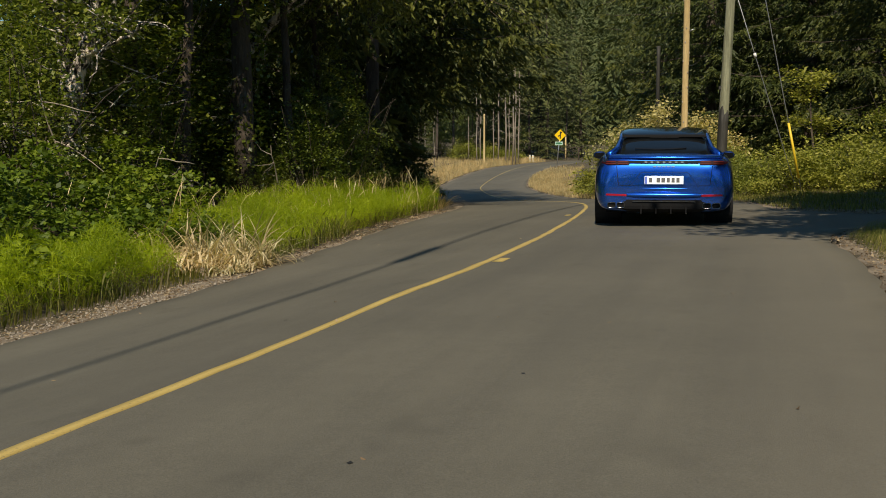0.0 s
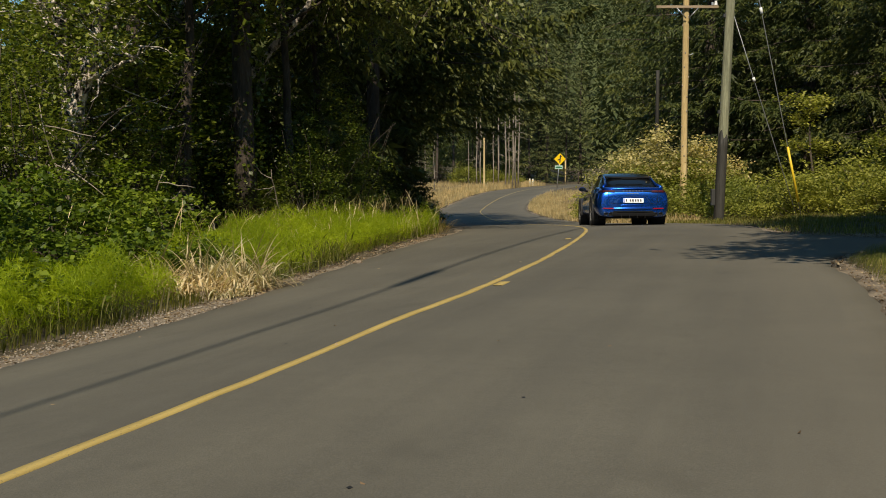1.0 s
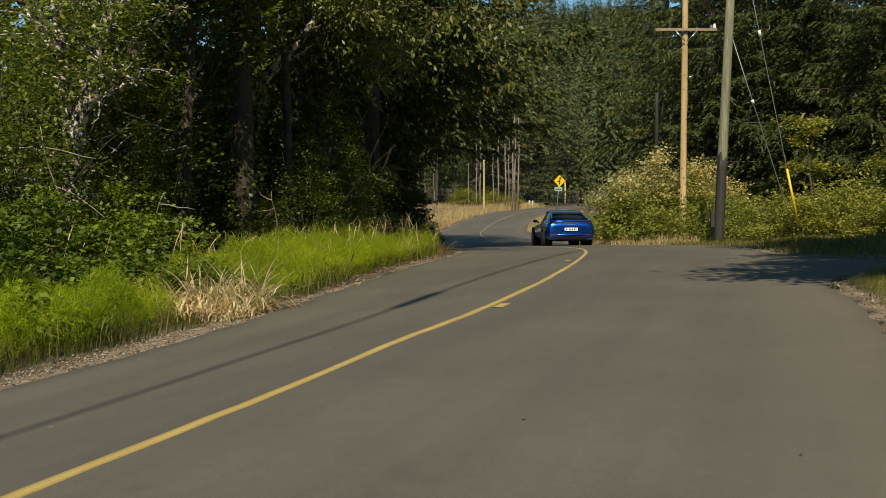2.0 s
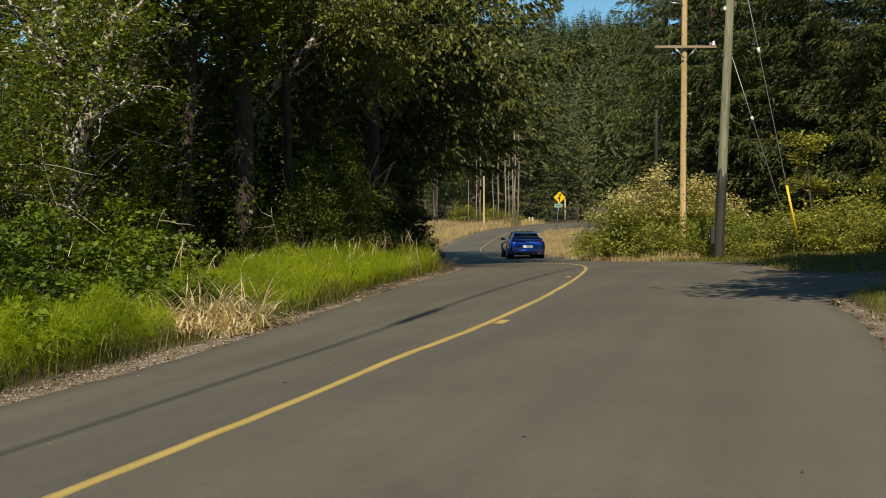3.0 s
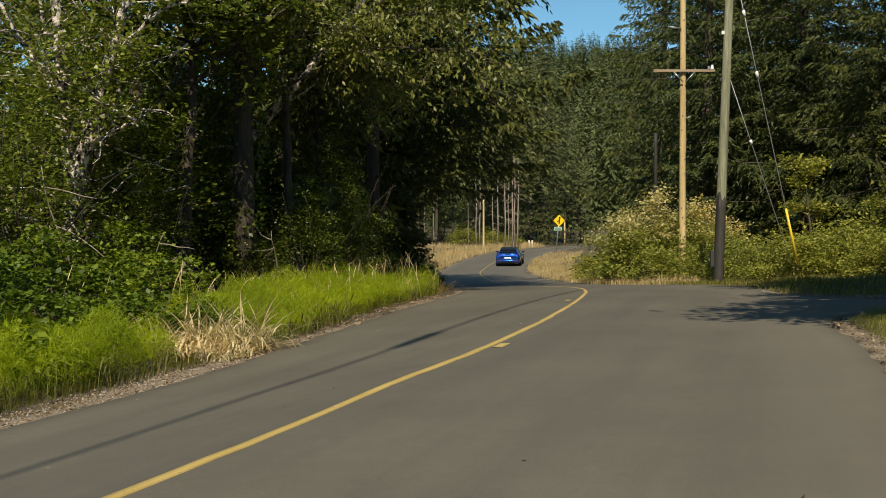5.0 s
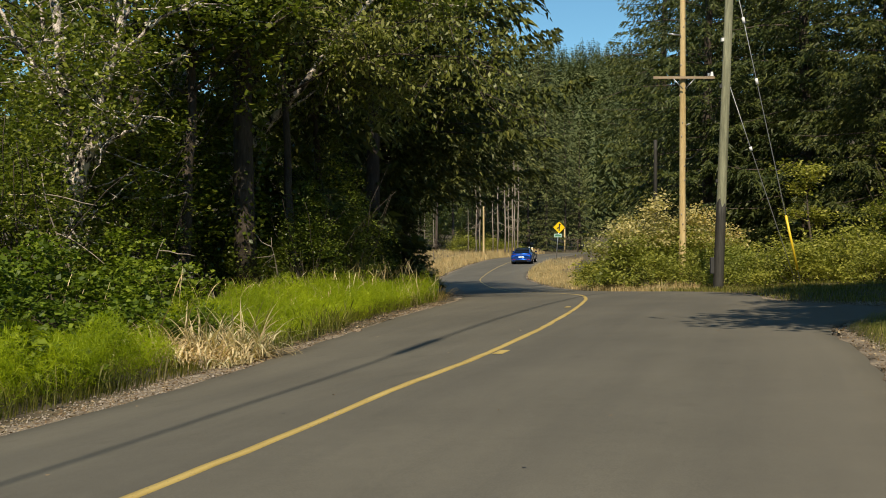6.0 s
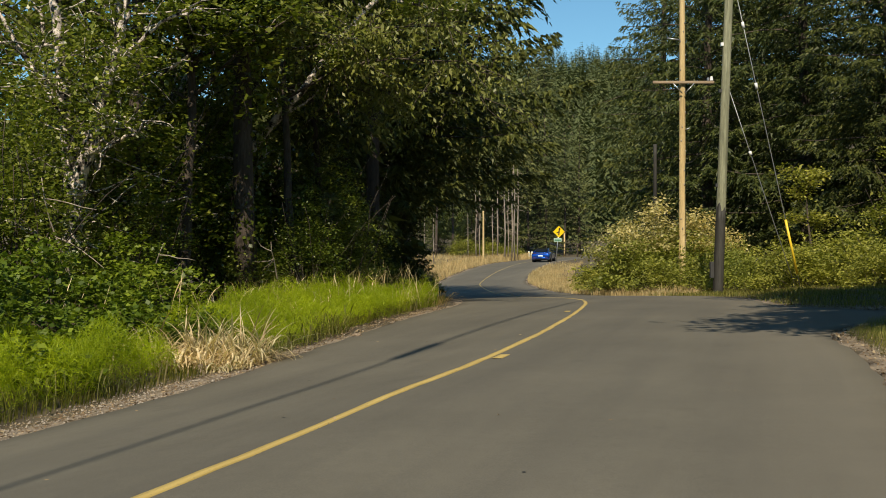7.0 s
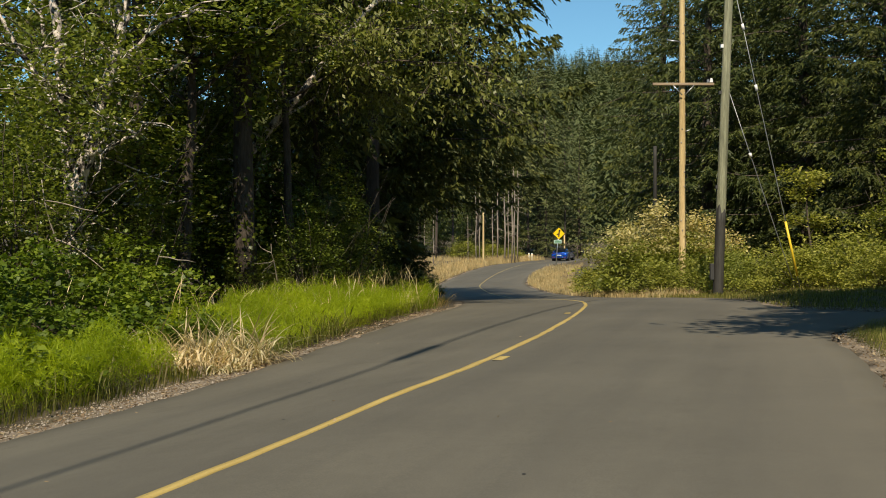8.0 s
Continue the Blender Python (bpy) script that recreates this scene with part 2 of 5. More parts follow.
# ---- the lie of the land ----
def spline(xs, ys):
    """Smooth curve through points (piecewise cubic, soft tangents)."""
    xs, ys = np.asarray(xs, float), np.asarray(ys, float)
    m = np.gradient(ys, xs)

    def at(q):
        q = np.asarray(q, float)
        i = np.clip(np.searchsorted(xs, q) - 1, 0, len(xs) - 2)
        h = xs[i + 1] - xs[i]
        t = np.clip((q - xs[i]) / h, 0, 1)
        v = (2 * t**3 - 3 * t**2 + 1) * ys[i] + (t**3 - 2 * t**2 + t) * h * m[i] + (-2 * t**3 + 3 * t**2) * ys[i + 1] + (t**3 - t**2) * h * m[i + 1]
        return v + np.where(q > xs[-1], (q - xs[-1]) * m[-1], 0) + np.where(q < xs[0], (q - xs[0]) * m[0], 0)
    return at


# yellow centre line of the road: ahead, across, height
road_x = spline([-60, -30, -10, 0, 4.28, 5.73, 7.5, 8.81, 12.1, 15.8, 19.5, 22, 24, 29.8, 34.3, 46, 58, 66, 76, 90, 100, 107, 113, 119, 130, 145, 165],
                [-25, -13, -6, -2.55, -1.23, -0.79, -0.305, 0.11, 1.01, 1.86, 2.59, 3.0, 3.24, 3.48, 3.5, 3.15, 2.62, 2.35, 2.95, 4.9, 6.9, 8.7, 10.4, 12.3, 16.5, 24, 37])
road_z = spline([-60, 0, 16, 19.5, 22, 24, 29.8, 34.3, 46, 52, 58, 66, 76, 90, 100, 107, 113, 119, 140, 165],
                [0, 0, 0, -0.03, -0.07, -0.11, -0.30, -0.48, -0.93, -1.08, -1.17, -1.10, -1.03, -0.56, -0.19, 0.02, 0.1, 0.22, 0.5, 0.8])
left_fall = spline([-60, 0, 9, 15.5, 25, 50, 165], [0.13, 0.13, 0.125, 0.055, 0.03, 0.03, 0.03])
left_half = spline([-60, 0, 9, 20, 60, 165], [2.75, 2.75, 2.75, 2.85, 2.95, 3.0])
right_half = spline([-60, 0, 7, 9, 10.7, 11.8, 12.8, 13.8, 15, 16.6, 18.2, 19.4, 22, 25, 34, 60, 165], [3.2, 3.2, 3.22, 3.30, 3.33, 3.3, 3.36, 3.7, 4.6, 4.8, 4.1, 3.6, 3.5, 3.5, 3.2, 3.1, 3.0])


def road_u(x, y):
    """Distance from the centre line, right positive."""
    e = 0.5
    slope = (road_x(y + e) - road_x(y - e)) / (2 * e)
    return (x - road_x(y)) / np.sqrt(1 + slope**2)


def ramp_to(a, b, v):
    t = np.clip((v - a) / (b - a), 0, 1)
    return t * t * (3 - 2 * t)


def land(x, y):
    """Height of the ground."""
    x, y = np.asarray(x, float), np.asarray(y, float)
    yy = np.clip(y, -60, 165)
    u = road_u(x, yy)
    z = road_z(yy)
    z = z - left_fall(yy) * np.clip(-u, 0, 3.4) + 0.018 * np.clip(u, 0, 3.5)
    out_l, out_r = np.clip(-u - 3.4, 0, 60), np.clip(u - 3.6, 0, 60)
    z = z + 0.05 * np.clip(out_l, 0, 12) + 0.04 * np.clip(out_r, 0, 12) + 0.03 * out_l * ramp_to(40, 80, y) 
    wave = 0.10 * np.sin(x * 0.9 + y * 0.31) * np.sin(y * 0.73 - x * 0.2) + 0.06 * np.sin(x * 2.1 - y * 1.3)
    z = z + wave * ramp_to(0.3, 3, np.maximum(out_l, out_r)) * 0.6
    z = z + ramp_to(150, 620, y + 0.12 * np.abs(x)) * (75 + 8 * np.sin(x * 0.011 + 0.6) + 5 * np.sin(x * 0.031)) * (1 + 0.0011 * np.clip(x - 60, 0, 300))
    z = z + 60 * ramp_to(150, 700, np.abs(x)) + 30 * ramp_to(-80, -500, y)
    return z


# ---- ground, road and markings ----
def axis_steps(breaks):
    """Grid lines: (from, to, step) stretches."""
    out = [np.arange(a, b, s) for a, b, s in breaks]
    return np.concatenate(out)


def build_ground():
    gx = axis_steps([(-900, -200, 35), (-200, -50, 8), (-50, -14, 1.5), (-14, 16, 0.4), (16, 50, 1.5), (50, 200, 8), (200, 901, 35)])
    gy = axis_steps([(-400, -60, 25), (-60, -6, 2.5), (-6, 60, 0.55), (60, 160, 1.2), (160, 400, 8), (400, 1500, 40)])
    X, Y = np.meshgrid(gx, gy)
    Z = land(X, Y)
    u = road_u(X, np.clip(Y, -60, 165))
    under = (u > -left_half(Y) - 0.05) & (u < right_half(Y) + 0.05) & (Y < 170)
    Z = np.where(under, Z - 0.06, Z)
    w, h = len(gx), len(gy)
    i, j = np.meshgrid(np.arange(h - 1), np.arange(w - 1), indexing="ij")
    F = np.stack([i * w + j, i * w + j + 1, (i + 1) * w + j + 1, (i + 1) * w + j], -1).reshape(-1, 4)
    ob = mesh_part("ground", np.stack([X, Y, Z], -1).reshape(-1, 3), F, SOIL, smooth=True)
    tagged(ob, "brown forest soil rolling up to a wooded hill", "ground", kind="structure")


def strip(name, u0, u1, ys, lift, mat, label, category, cols=2, thick=0.05, jag=0.0, seed=1, pale_rim=False):
    """A ribbon that follows the road between two distances from its centre line, with a skirt down at its edges."""
    rng = np.random.default_rng(seed)
    ys = np.asarray(ys, float)
    a = u0(ys) if callable(u0) else np.full(len(ys), float(u0))
    b = u1(ys) if callable(u1) else np.full(len(ys), float(u1))
    if jag:
        a, b = a + rng.normal(size=len(ys)) * jag, b + rng.normal(size=len(ys)) * jag
    s = (road_x(ys + 0.5) - road_x(ys - 0.5))
    nx, ny = 1 / np.sqrt(1 + s * s), -s / np.sqrt(1 + s * s)
    t = np.linspace(0, 1, cols)
    U = a[:, None] * (1 - t) + b[:, None] * t
    X, Y = road_x(ys)[:, None] + U * nx[:, None], ys[:, None] + U * ny[:, None]
    Z = land(X, Y) + lift
    X, Y = np.concatenate([X[:, :1], X, X[:, -1:]], 1), np.concatenate([Y[:, :1], Y, Y[:, -1:]], 1)
    Z = np.concatenate([Z[:, :1] - thick, Z, Z[:, -1:] - thick], 1)
    w = cols + 2
    i, j = np.meshgrid(np.arange(len(ys) - 1), np.arange(w - 1), indexing="ij")
    F = np.stack([i * w + j, i * w + j + 1, (i + 1) * w + j + 1, (i + 1) * w + j], -1).reshape(-1, 4)
    ob = mesh_part(name, np.stack([X, Y, Z], -1).reshape(-1, 3), F, mat, smooth=False)
    if pale_rim:
        D = 0.5 * ramp_to(1.7, 3.3, U) + 0.5 * ramp_to(2.3, 2.8, -U)
        D = np.concatenate([D[:, :1], D, D[:, -1:]], 1).ravel()
        ob.data.attributes.new("rim_pale", "FLOAT", "POINT").data.foreach_set("value", D.astype(np.float32))
    return tagged(ob, label, category, kind="structure")


def build_road():
    ys = np.concatenate([np.arange(-40, 0, 1.0), np.arange(0, 70, 0.3), np.arange(70, 165, 0.8)])
    strip("road", lambda y: -left_half(y), right_half, ys, 0.012, ASPHALT, "grey worn asphalt country road with a banked bend", "road", cols=22, jag=0.025, pale_rim=True)
    strip("centre_line", lambda y: -0.037 + 0.010 * ramp_to(22, 34, y), lambda y: 0.037 - 0.010 * ramp_to(22, 34, y), ys, 0.0145, YELLOW_LINE, "single solid yellow painted line along the road's middle", "road marking", jag=0.005, thick=0.012, seed=4)
    strip("shoulder_left", lambda y: -left_half(y) - 0.5 - 0.12 * np.sin(y * 0.7) + 0.3 * ramp_to(9, 14, y), lambda y: -left_half(y) + 0.02, ys, 0.004, GRAVEL, "narrow gravel shoulder with dead leaves", "shoulder", cols=5, jag=0.06, seed=7)
    strip("shoulder_right", lambda y: right_half(y) - 0.02, lambda y: right_half(y) + 0.27 + 0.08 * np.sin(y * 0.9) - 0.15 * ramp_to(19, 24, y) + 1.5 * np.exp(-((y - 18.0) / 1.2) ** 2) + 0.12 * np.exp(-((y - 10.0) / 3.0) ** 2), ys, 0.004, GRAVEL, "brown gravel shoulder strewn with dead leaves", "shoulder", cols=5, jag=0.08, seed=8)
    rng = np.random.default_rng(3)
    n = 30
    x, y = rng.uniform(-2.5, 3.4, n), rng.uniform(2.6, 15, n)
    x[:4], y[:4] = [2.0, 0.66, 3.05, -0.25], [7.18, 5.74, 6.3, 3.3]
    keep = (road_u(x, y) > -2.5) & (road_u(x, y) < 3.2)
    x, y = x[keep], y[keep]
    C = np.stack([x, y, land(x, y) + 0.014], -1)
    V, F = leaves(rng, C, 0.028, 0.02, spread=0.7, flat=0.85, fold=0.4)
    tagged(mesh_part("road_debris", V, F, LITTER), "small chips and leaf bits scattered on the asphalt", "debris", kind="stuff")
    m = 9
    x, y = rng.uniform(-2.0, 3.2, m), rng.uniform(2.6, 11, m)
    x[:3], y[:3] = [2.0, 0.35, -0.3], [7.18, 4.6, 3.25]
    C = np.stack([x, y, land(x, y) + 0.0145], -1)
    V, F = leaves(rng, C, 0.03, 0.022, spread=0.7, flat=0.97, fold=0.02)
    tagged(mesh_part("tar_spots", V, F, TAR), "small black tar spots on the asphalt", "debris", kind="stuff")
    for k, (y, u) in enumerate(((9.72, 0.075), (17.9, -0.22))):
        yy = np.linspace(y, y + 0.36, 6)
        strip("lane_mark", u, u + 0.095, yy, 0.016, YELLOW_LINE, "short yellow painted dash beside the centre line", "road marking", thick=0.004, seed=20 + k)


build_ground()
build_road()


# ---- car ----
def car_paint():
    m, n, l, b = nodes_of("metallic_blue_paint")
    flake = noise_node(n, l, 900.0, 1, 0.5)
    l.new(ramp(n, l, flake, [(0.3, (0.009, 0.08, 0.42)), (0.7, (0.022, 0.15, 0.70))]), b.inputs["Base Color"])
    b.inputs["Metallic"].default_value, b.inputs["Roughness"].default_value = 0.92, 0.23
    b.inputs["Coat Weight"].default_value, b.inputs["Coat Roughness"].default_value = 1.0, 0.02
    return m


def glow(name, col, strength, base):
    m, n, l, b = nodes_of(name)
    b.inputs["Base Color"].default_value = (*base, 1)
    b.inputs["Roughness"].default_value = 0.55
    b.inputs["Specular IOR Level"].default_value = 0.12
    b.inputs["Emission Color"].default_value = (*col, 1)
    b.inputs["Emission Strength"].default_value = strength
    return m


def loft(sections, name, mat, parent, level=2, label="", caps=True):
    """Skin over rings of equal point count, smoothed."""
    bm = bmesh.new()
    rings = [[bm.verts.new(p) for p in ring] for ring in sections]
    n = len(rings[0])
    for a, b in zip(rings, rings[1:]):
        for k in range(n):
            bm.faces.new((a[k], a[(k + 1) % n], b[(k + 1) % n], b[k]))
    if caps:
        bm.faces.new(rings[0][::-1])
        bm.faces.new(rings[-1])
    bmesh.ops.recalc_face_normals(bm, faces=bm.faces)
    ob = part(name, bm, mat, parent, label, smooth=True)
    if level:
        md = ob.modifiers.new("smooth", "SUBSURF")
        md.levels = md.render_levels = level
    return ob


def mirror_ring(y, half):
    """Ring in a cross plane from its right half, listed from bottom to top."""
    pts = [(x, y, z) for x, z in half]
    return pts + [(-x, yy, z) for x, yy, z in reversed(pts)]


def panel(poly, y, depth, lean=0.0, curve=0.0):
    """Flat panel facing backwards (-y) from an outline in x, z; lean tips its top forward, curve bends its sides forward."""
    bm = bmesh.new()
    z0 = min(p[1] for p in poly)
    f = [bm.verts.new((x, y + (z - z0) * lean + curve * x * x, z)) for x, z in poly]
    g = [bm.verts.new((x, y + depth + (z - z0) * lean + curve * x * x, z)) for x, z in poly]
    n = len(poly)
    bm.faces.new(f)
    bm.faces.new(g[::-1])
    for k in range(n):
        bm.faces.new((f[k], g[k], g[(k + 1) % n], f[(k + 1) % n]))
    bmesh.ops.recalc_face_normals(bm, faces=bm.faces)
    return bm


def sticker(body, poly, proud, thick=0.03, cut=0.06):
    """A thin panel with an outline in x, z that follows the curved tail of the body."""
    bm = bmesh.new()
    bm.faces.new([bm.verts.new((x, 0, z)) for x, z in poly])
    xs, zs = [p[0] for p in poly], [p[1] for p in poly]
    for k in range(int(min(xs) / cut) - 1, int(max(xs) / cut) + 2):
        bmesh.ops.bisect_plane(bm, geom=bm.verts[:] + bm.edges[:] + bm.faces[:], plane_co=(k * cut, 0, 0), plane_no=(1, 0, 0))
    for k in range(int(min(zs) / 0.04), int(max(zs) / 0.04) + 1):
        bmesh.ops.bisect_plane(bm, geom=bm.verts[:] + bm.edges[:] + bm.faces[:], plane_co=(0, 0, k * 0.04), plane_no=(0, 0, 1))
    last = -1.0
    for v in bm.verts:
        hit = body.ray_cast(Vector((v.co.x, -3, v.co.z)), Vector((0, 1, 0)))
        last = hit[0].y if hit[0] else last
        v.co.y = last - proud
    got = bmesh.ops.extrude_face_region(bm, geom=bm.faces[:])
    for v in got["geom"]:
        if isinstance(v, bmesh.types.BMVert):
            v.co.y += thick
    bmesh.ops.recalc_face_normals(bm, faces=bm.faces)
    return bm


def sweep_x(profile, half, curve, name, mat, parent, label="", taper=0.0):
    """A bar across the car: a profile in y, z carried from side to side along a bowed line."""
    rings = []
    for t in np.linspace(-1, 1, 17):
        x = t * half
        rings.append([(x, y + curve * x * x + taper * abs(t) ** 6, z) for y, z in profile])
    return loft(rings, name, mat, parent, level=1, label=label)


def cyl_bm(r, x0, x1, seg=40, r2=None):
    """Cylinder along x."""
    bm = bmesh.new()
    bmesh.ops.create_cone(bm, cap_ends=True, segments=seg, radius1=r, radius2=r2 or r, depth=abs(x1 - x0), matrix=Matrix.Translation(((x0 + x1) / 2, 0, 0)) @ Matrix.Rotation(radians(90), 4, "Y"))
    return bm


def build_wheel(car, x, y, side, mats):
    rubber, rim_mat, dark = mats
    tyre = part("tyre", cyl_bm(0.355, -0.145, 0.145, 48), rubber, car, "black low-profile rubber tyre", bevel=0.0)
    md = tyre.modifiers.new("round", "BEVEL")
    md.width, md.segments, md.limit_method, md.angle_limit = 0.035, 3, "ANGLE", radians(40)
    tyre.name = "wheel"
    part("rim", cyl_bm(0.265, side * 0.09, side * 0.150, 40), dark, tyre, "dark alloy rim")
    for k in range(5):
        bm = box_bm(-0.012, 0.012, -0.028, 0.028, 0.03, 0.25)
        bmesh.ops.transform(bm, matrix=Matrix.Translation((side * 0.152, 0, 0)) @ Matrix.Rotation(radians(72 * k), 4, "X"), verts=bm.verts)
        part("spoke", bm, rim_mat, tyre, "silver alloy spoke")
    tyre.location = (x, y, 0.355)
    return tyre


def build_car():
    blue = car_paint()
    black = plain("black_plastic", (0.010, 0.010, 0.011), 0.75, spec=0.15)
    glass = plain("tinted_car_glass", (0.006, 0.007, 0.008), 0.04, 0.0, 0.1, 0.28)
    rubber = plain("tyre_rubber", (0.018, 0.018, 0.018), 0.85)
    chrome = plain("chrome", (0.24, 0.24, 0.25), 0.16, 1.0)
    badge = plain("satin_badge", (0.11, 0.12, 0.14), 0.5, 0.5)
    rim = plain("alloy", (0.45, 0.45, 0.46), 0.3, 0.9)
    red = glow("tail_lamp_red", (1.0, 0.05, 0.02), 0.006, (0.022, 0.003, 0.004))
    lamp = glow("tail_lamp_core", (1.0, 0.16, 0.10), 0.06, (0.10, 0.014, 0.012))
    reflector = plain("red_reflector", (0.32, 0.006, 0.02), 0.25)
    white = plain("white_plate", (0.82, 0.86, 0.92), 0.34, 0.35, 0.8)
    plate_blue = plain("plate_band_blue", (0.02, 0.08, 0.5), 0.4)
    ink = plain("plate_ink", (0.03, 0.03, 0.035), 0.5)
    deep_blue = plain("deep_blue_paint", (0.006, 0.03, 0.14), 0.5, 0.5)
    inside = plain("dark_cabin", (0.02, 0.02, 0.022), 0.8)
    car = tagged(new("car"), "metallic blue low sports saloon driving along the road", "car")

    # lower body: y, half width, sill height, deck height
    ST = [(-1.125, 0.73, 0.27, 0.70), (-1.115, 0.83, 0.23, 0.78), (-1.07, 0.89, 0.20, 0.92), (-0.99, 0.925, 0.19, 0.985), (-0.80, 0.955, 0.20, 1.0), (-0.45, 0.968, 0.25, 1.005),
          (0.0, 0.970, 0.24, 1.0), (0.5, 0.962, 0.22, 0.985), (1.2, 0.945, 0.22, 0.965), (2.0, 0.945, 0.22, 0.95), (2.9, 0.955, 0.22, 0.915), (3.35, 0.92, 0.23, 0.83),
          (3.65, 0.83, 0.25, 0.74), (3.85, 0.68, 0.30, 0.66), (3.92, 0.50, 0.36, 0.58)]
    rings = []
    for y, w, zb, zt in ST:
        h = zt - zb
        rings.append(mirror_ring(y, [(w * 0.45, zb), (w * 0.86, zb + 0.01), (w * 0.965, zb + 0.12 * h), (w, zb + 0.42 * h), (w * 0.995, zb + 0.62 * h), (w * 0.955, zb + 0.80 * h),
                                     (w * 0.87, zb + 0.92 * h), (w * 0.66, zt), (w * 0.3, zt + 0.012)]))
    body = loft(rings, "body", blue, car)
    body_tree = BVHTree.FromObject(body, bpy.context.evaluated_depsgraph_get())
    # cabin glass
    GH = [(-0.86, 0.74, 0.50, 1.005), (-0.62, 0.765, 0.56, 1.10), (-0.30, 0.79, 0.585, 1.225), (0.05, 0.80, 0.60, 1.325), (0.45, 0.805, 0.61, 1.385), (0.95, 0.80, 0.615, 1.40),
          (1.4, 0.79, 0.60, 1.375), (1.8, 0.77, 0.57, 1.27), (2.2, 0.745, 0.53, 1.10), (2.5, 0.72, 0.50, 0.95)]
    rings = []
    for y, wb, wt, zt in GH:
        zb = 0.90
        h = zt - zb
        rings.append(mirror_ring(y, [(wb * 0.5, zb), (wb, zb), (wb * 0.985, zb + 0.25 * h), (wt + 0.42 * (wb - wt), zb + 0.6 * h), (wt + 0.08 * (wb - wt), zb + 0.92 * h), (wt * 0.82, zt), (wt * 0.4, zt + 0.012)]))
    loft(rings, "cabin_glass", glass, car, label="dark tinted cabin glass")
    # roof skin with pillars, a little proud of the glass
    rings = []
    for y, wb, wt, zt in GH:
        if y < -0.33 or y > 1.85:
            continue
        zt += 0.014
        wt += 0.012
        rings.append(mirror_ring(y, [(wt * 0.4, zt - 0.035), (wt * 0.9, zt - 0.045), (wt + 0.022, zt - 0.062), (wt + 0.012, zt - 0.03), (wt * 0.84, zt + 0.002), (wt * 0.4, zt + 0.014)]))
    loft(rings, "roof", glass, car, label="dark glass roof")
    for side in (1, -1):
        V, Q, C = tube([(side * 0.755, -0.88, 0.97), (side * 0.655, -0.60, 1.06), (side * 0.620, -0.30, 1.17), (side * 0.612, 0.05, 1.27), (side * 0.615, 0.45, 1.335)], [0.05, 0.045, 0.04, 0.036, 0.03], 12)
        mesh_part("rear_pillar", V, [Q, C], blue, car, smooth=True)
        # haunch
        bm = bmesh.new()
        bmesh.ops.create_uvsphere(bm, u_segments=24, v_segments=14, radius=1.0, matrix=Matrix.LocRotScale((side * 0.80, -0.12, 0.72), None, (0.172, 0.80, 0.29)))
        part("rear_haunch", bm, blue, car, smooth=True)
    part("roof_spoiler", panel([(-0.60, 1.235), (0.60, 1.235), (0.57, 1.275), (-0.57, 1.275)], -0.36, 0.12, 0.2, 0.10), black, car, "black spoiler lip", bevel=0.008)
    # tail
    sweep_x([(-1.06, 0.915), (-1.105, 0.925), (-1.118, 0.945), (-1.09, 0.968), (-1.0, 0.992), (-0.9, 0.99), (-0.95, 0.93)], 0.80, 0.13, "deck_lip", blue, car, taper=0.06)
    sweep_x([(-1.06, 0.375), (-1.155, 0.385), (-1.172, 0.42), (-1.165, 0.452), (-1.12, 0.485), (-1.03, 0.492), (-0.95, 0.44)], 0.87, 0.14, "bumper", blue, car, taper=0.08)
    sweep_x([(-1.05, 0.505), (-1.135, 0.508), (-1.145, 0.522), (-1.12, 0.54), (-1.03, 0.548)], 0.84, 0.14, "bumper_crease", blue, car, taper=0.08)
    part("light_strip", sticker(body_tree, [(-0.50, 0.862), (0.50, 0.862), (0.50, 0.898), (-0.50, 0.898)], 0.012), black, car, "dark strip joining the tail lamps")
    for s in (1, -1):
        cluster = part("tail_lamp", sticker(body_tree, [(s * 0.47, 0.846), (s * 0.78, 0.846), (s * 0.855, 0.870), (s * 0.85, 0.900), (s * 0.47, 0.900)], 0.016), red, car, "dark red tail lamp cluster")
        for kx in (0.49, 0.655):
            for kz in (0.853, 0.882):
                part("lamp_core", sticker(body_tree, [(s * kx, kz), (s * (kx + 0.13), kz), (s * (kx + 0.13), kz + 0.008), (s * kx, kz + 0.008)], 0.022, 0.01), lamp, cluster, "glowing lamp bar")
        part("reflector", panel([(s * 0.50, 0.412), (s * 0.785, 0.420), (s * 0.775, 0.446), (s * 0.50, 0.440)], -1.205, 0.05, 0.0, 0.14), reflector, car, "red bumper reflector", bevel=0.003)
        part("exhaust_surround", panel([(s * 0.49, 0.235), (s * 0.77, 0.240), (s * 0.775, 0.343), (s * 0.49, 0.343)], -1.165, 0.14, 0.0, 0.13), black, car, "black exhaust surround", bevel=0.012)
        for k in (0.575, 0.70):
            def outline(w, h):
                return [(s * k + w * math.copysign(abs(math.cos(a)) ** 0.55, math.cos(a)), 0.29 + h * math.copysign(abs(math.sin(a)) ** 0.55, math.sin(a))) for a in np.linspace(0, 2 * math.pi, 24, endpoint=False)]
            tip = loft([[(x, y, z) for x, z in outline(w, h)] for y, w, h in ((-1.08, 0.055, 0.040), (-1.150, 0.057, 0.042), (-1.155, 0.052, 0.037), (-1.13, 0.046, 0.031), (-1.08, 0.044, 0.029))], "exhaust_tip", chrome, car, 0, "squarish chrome exhaust tip", caps=False)
            part("exhaust_bore", panel(outline(0.048, 0.033), -1.125, 0.02), black, tip)
        # mirror
        bm = bmesh.new()
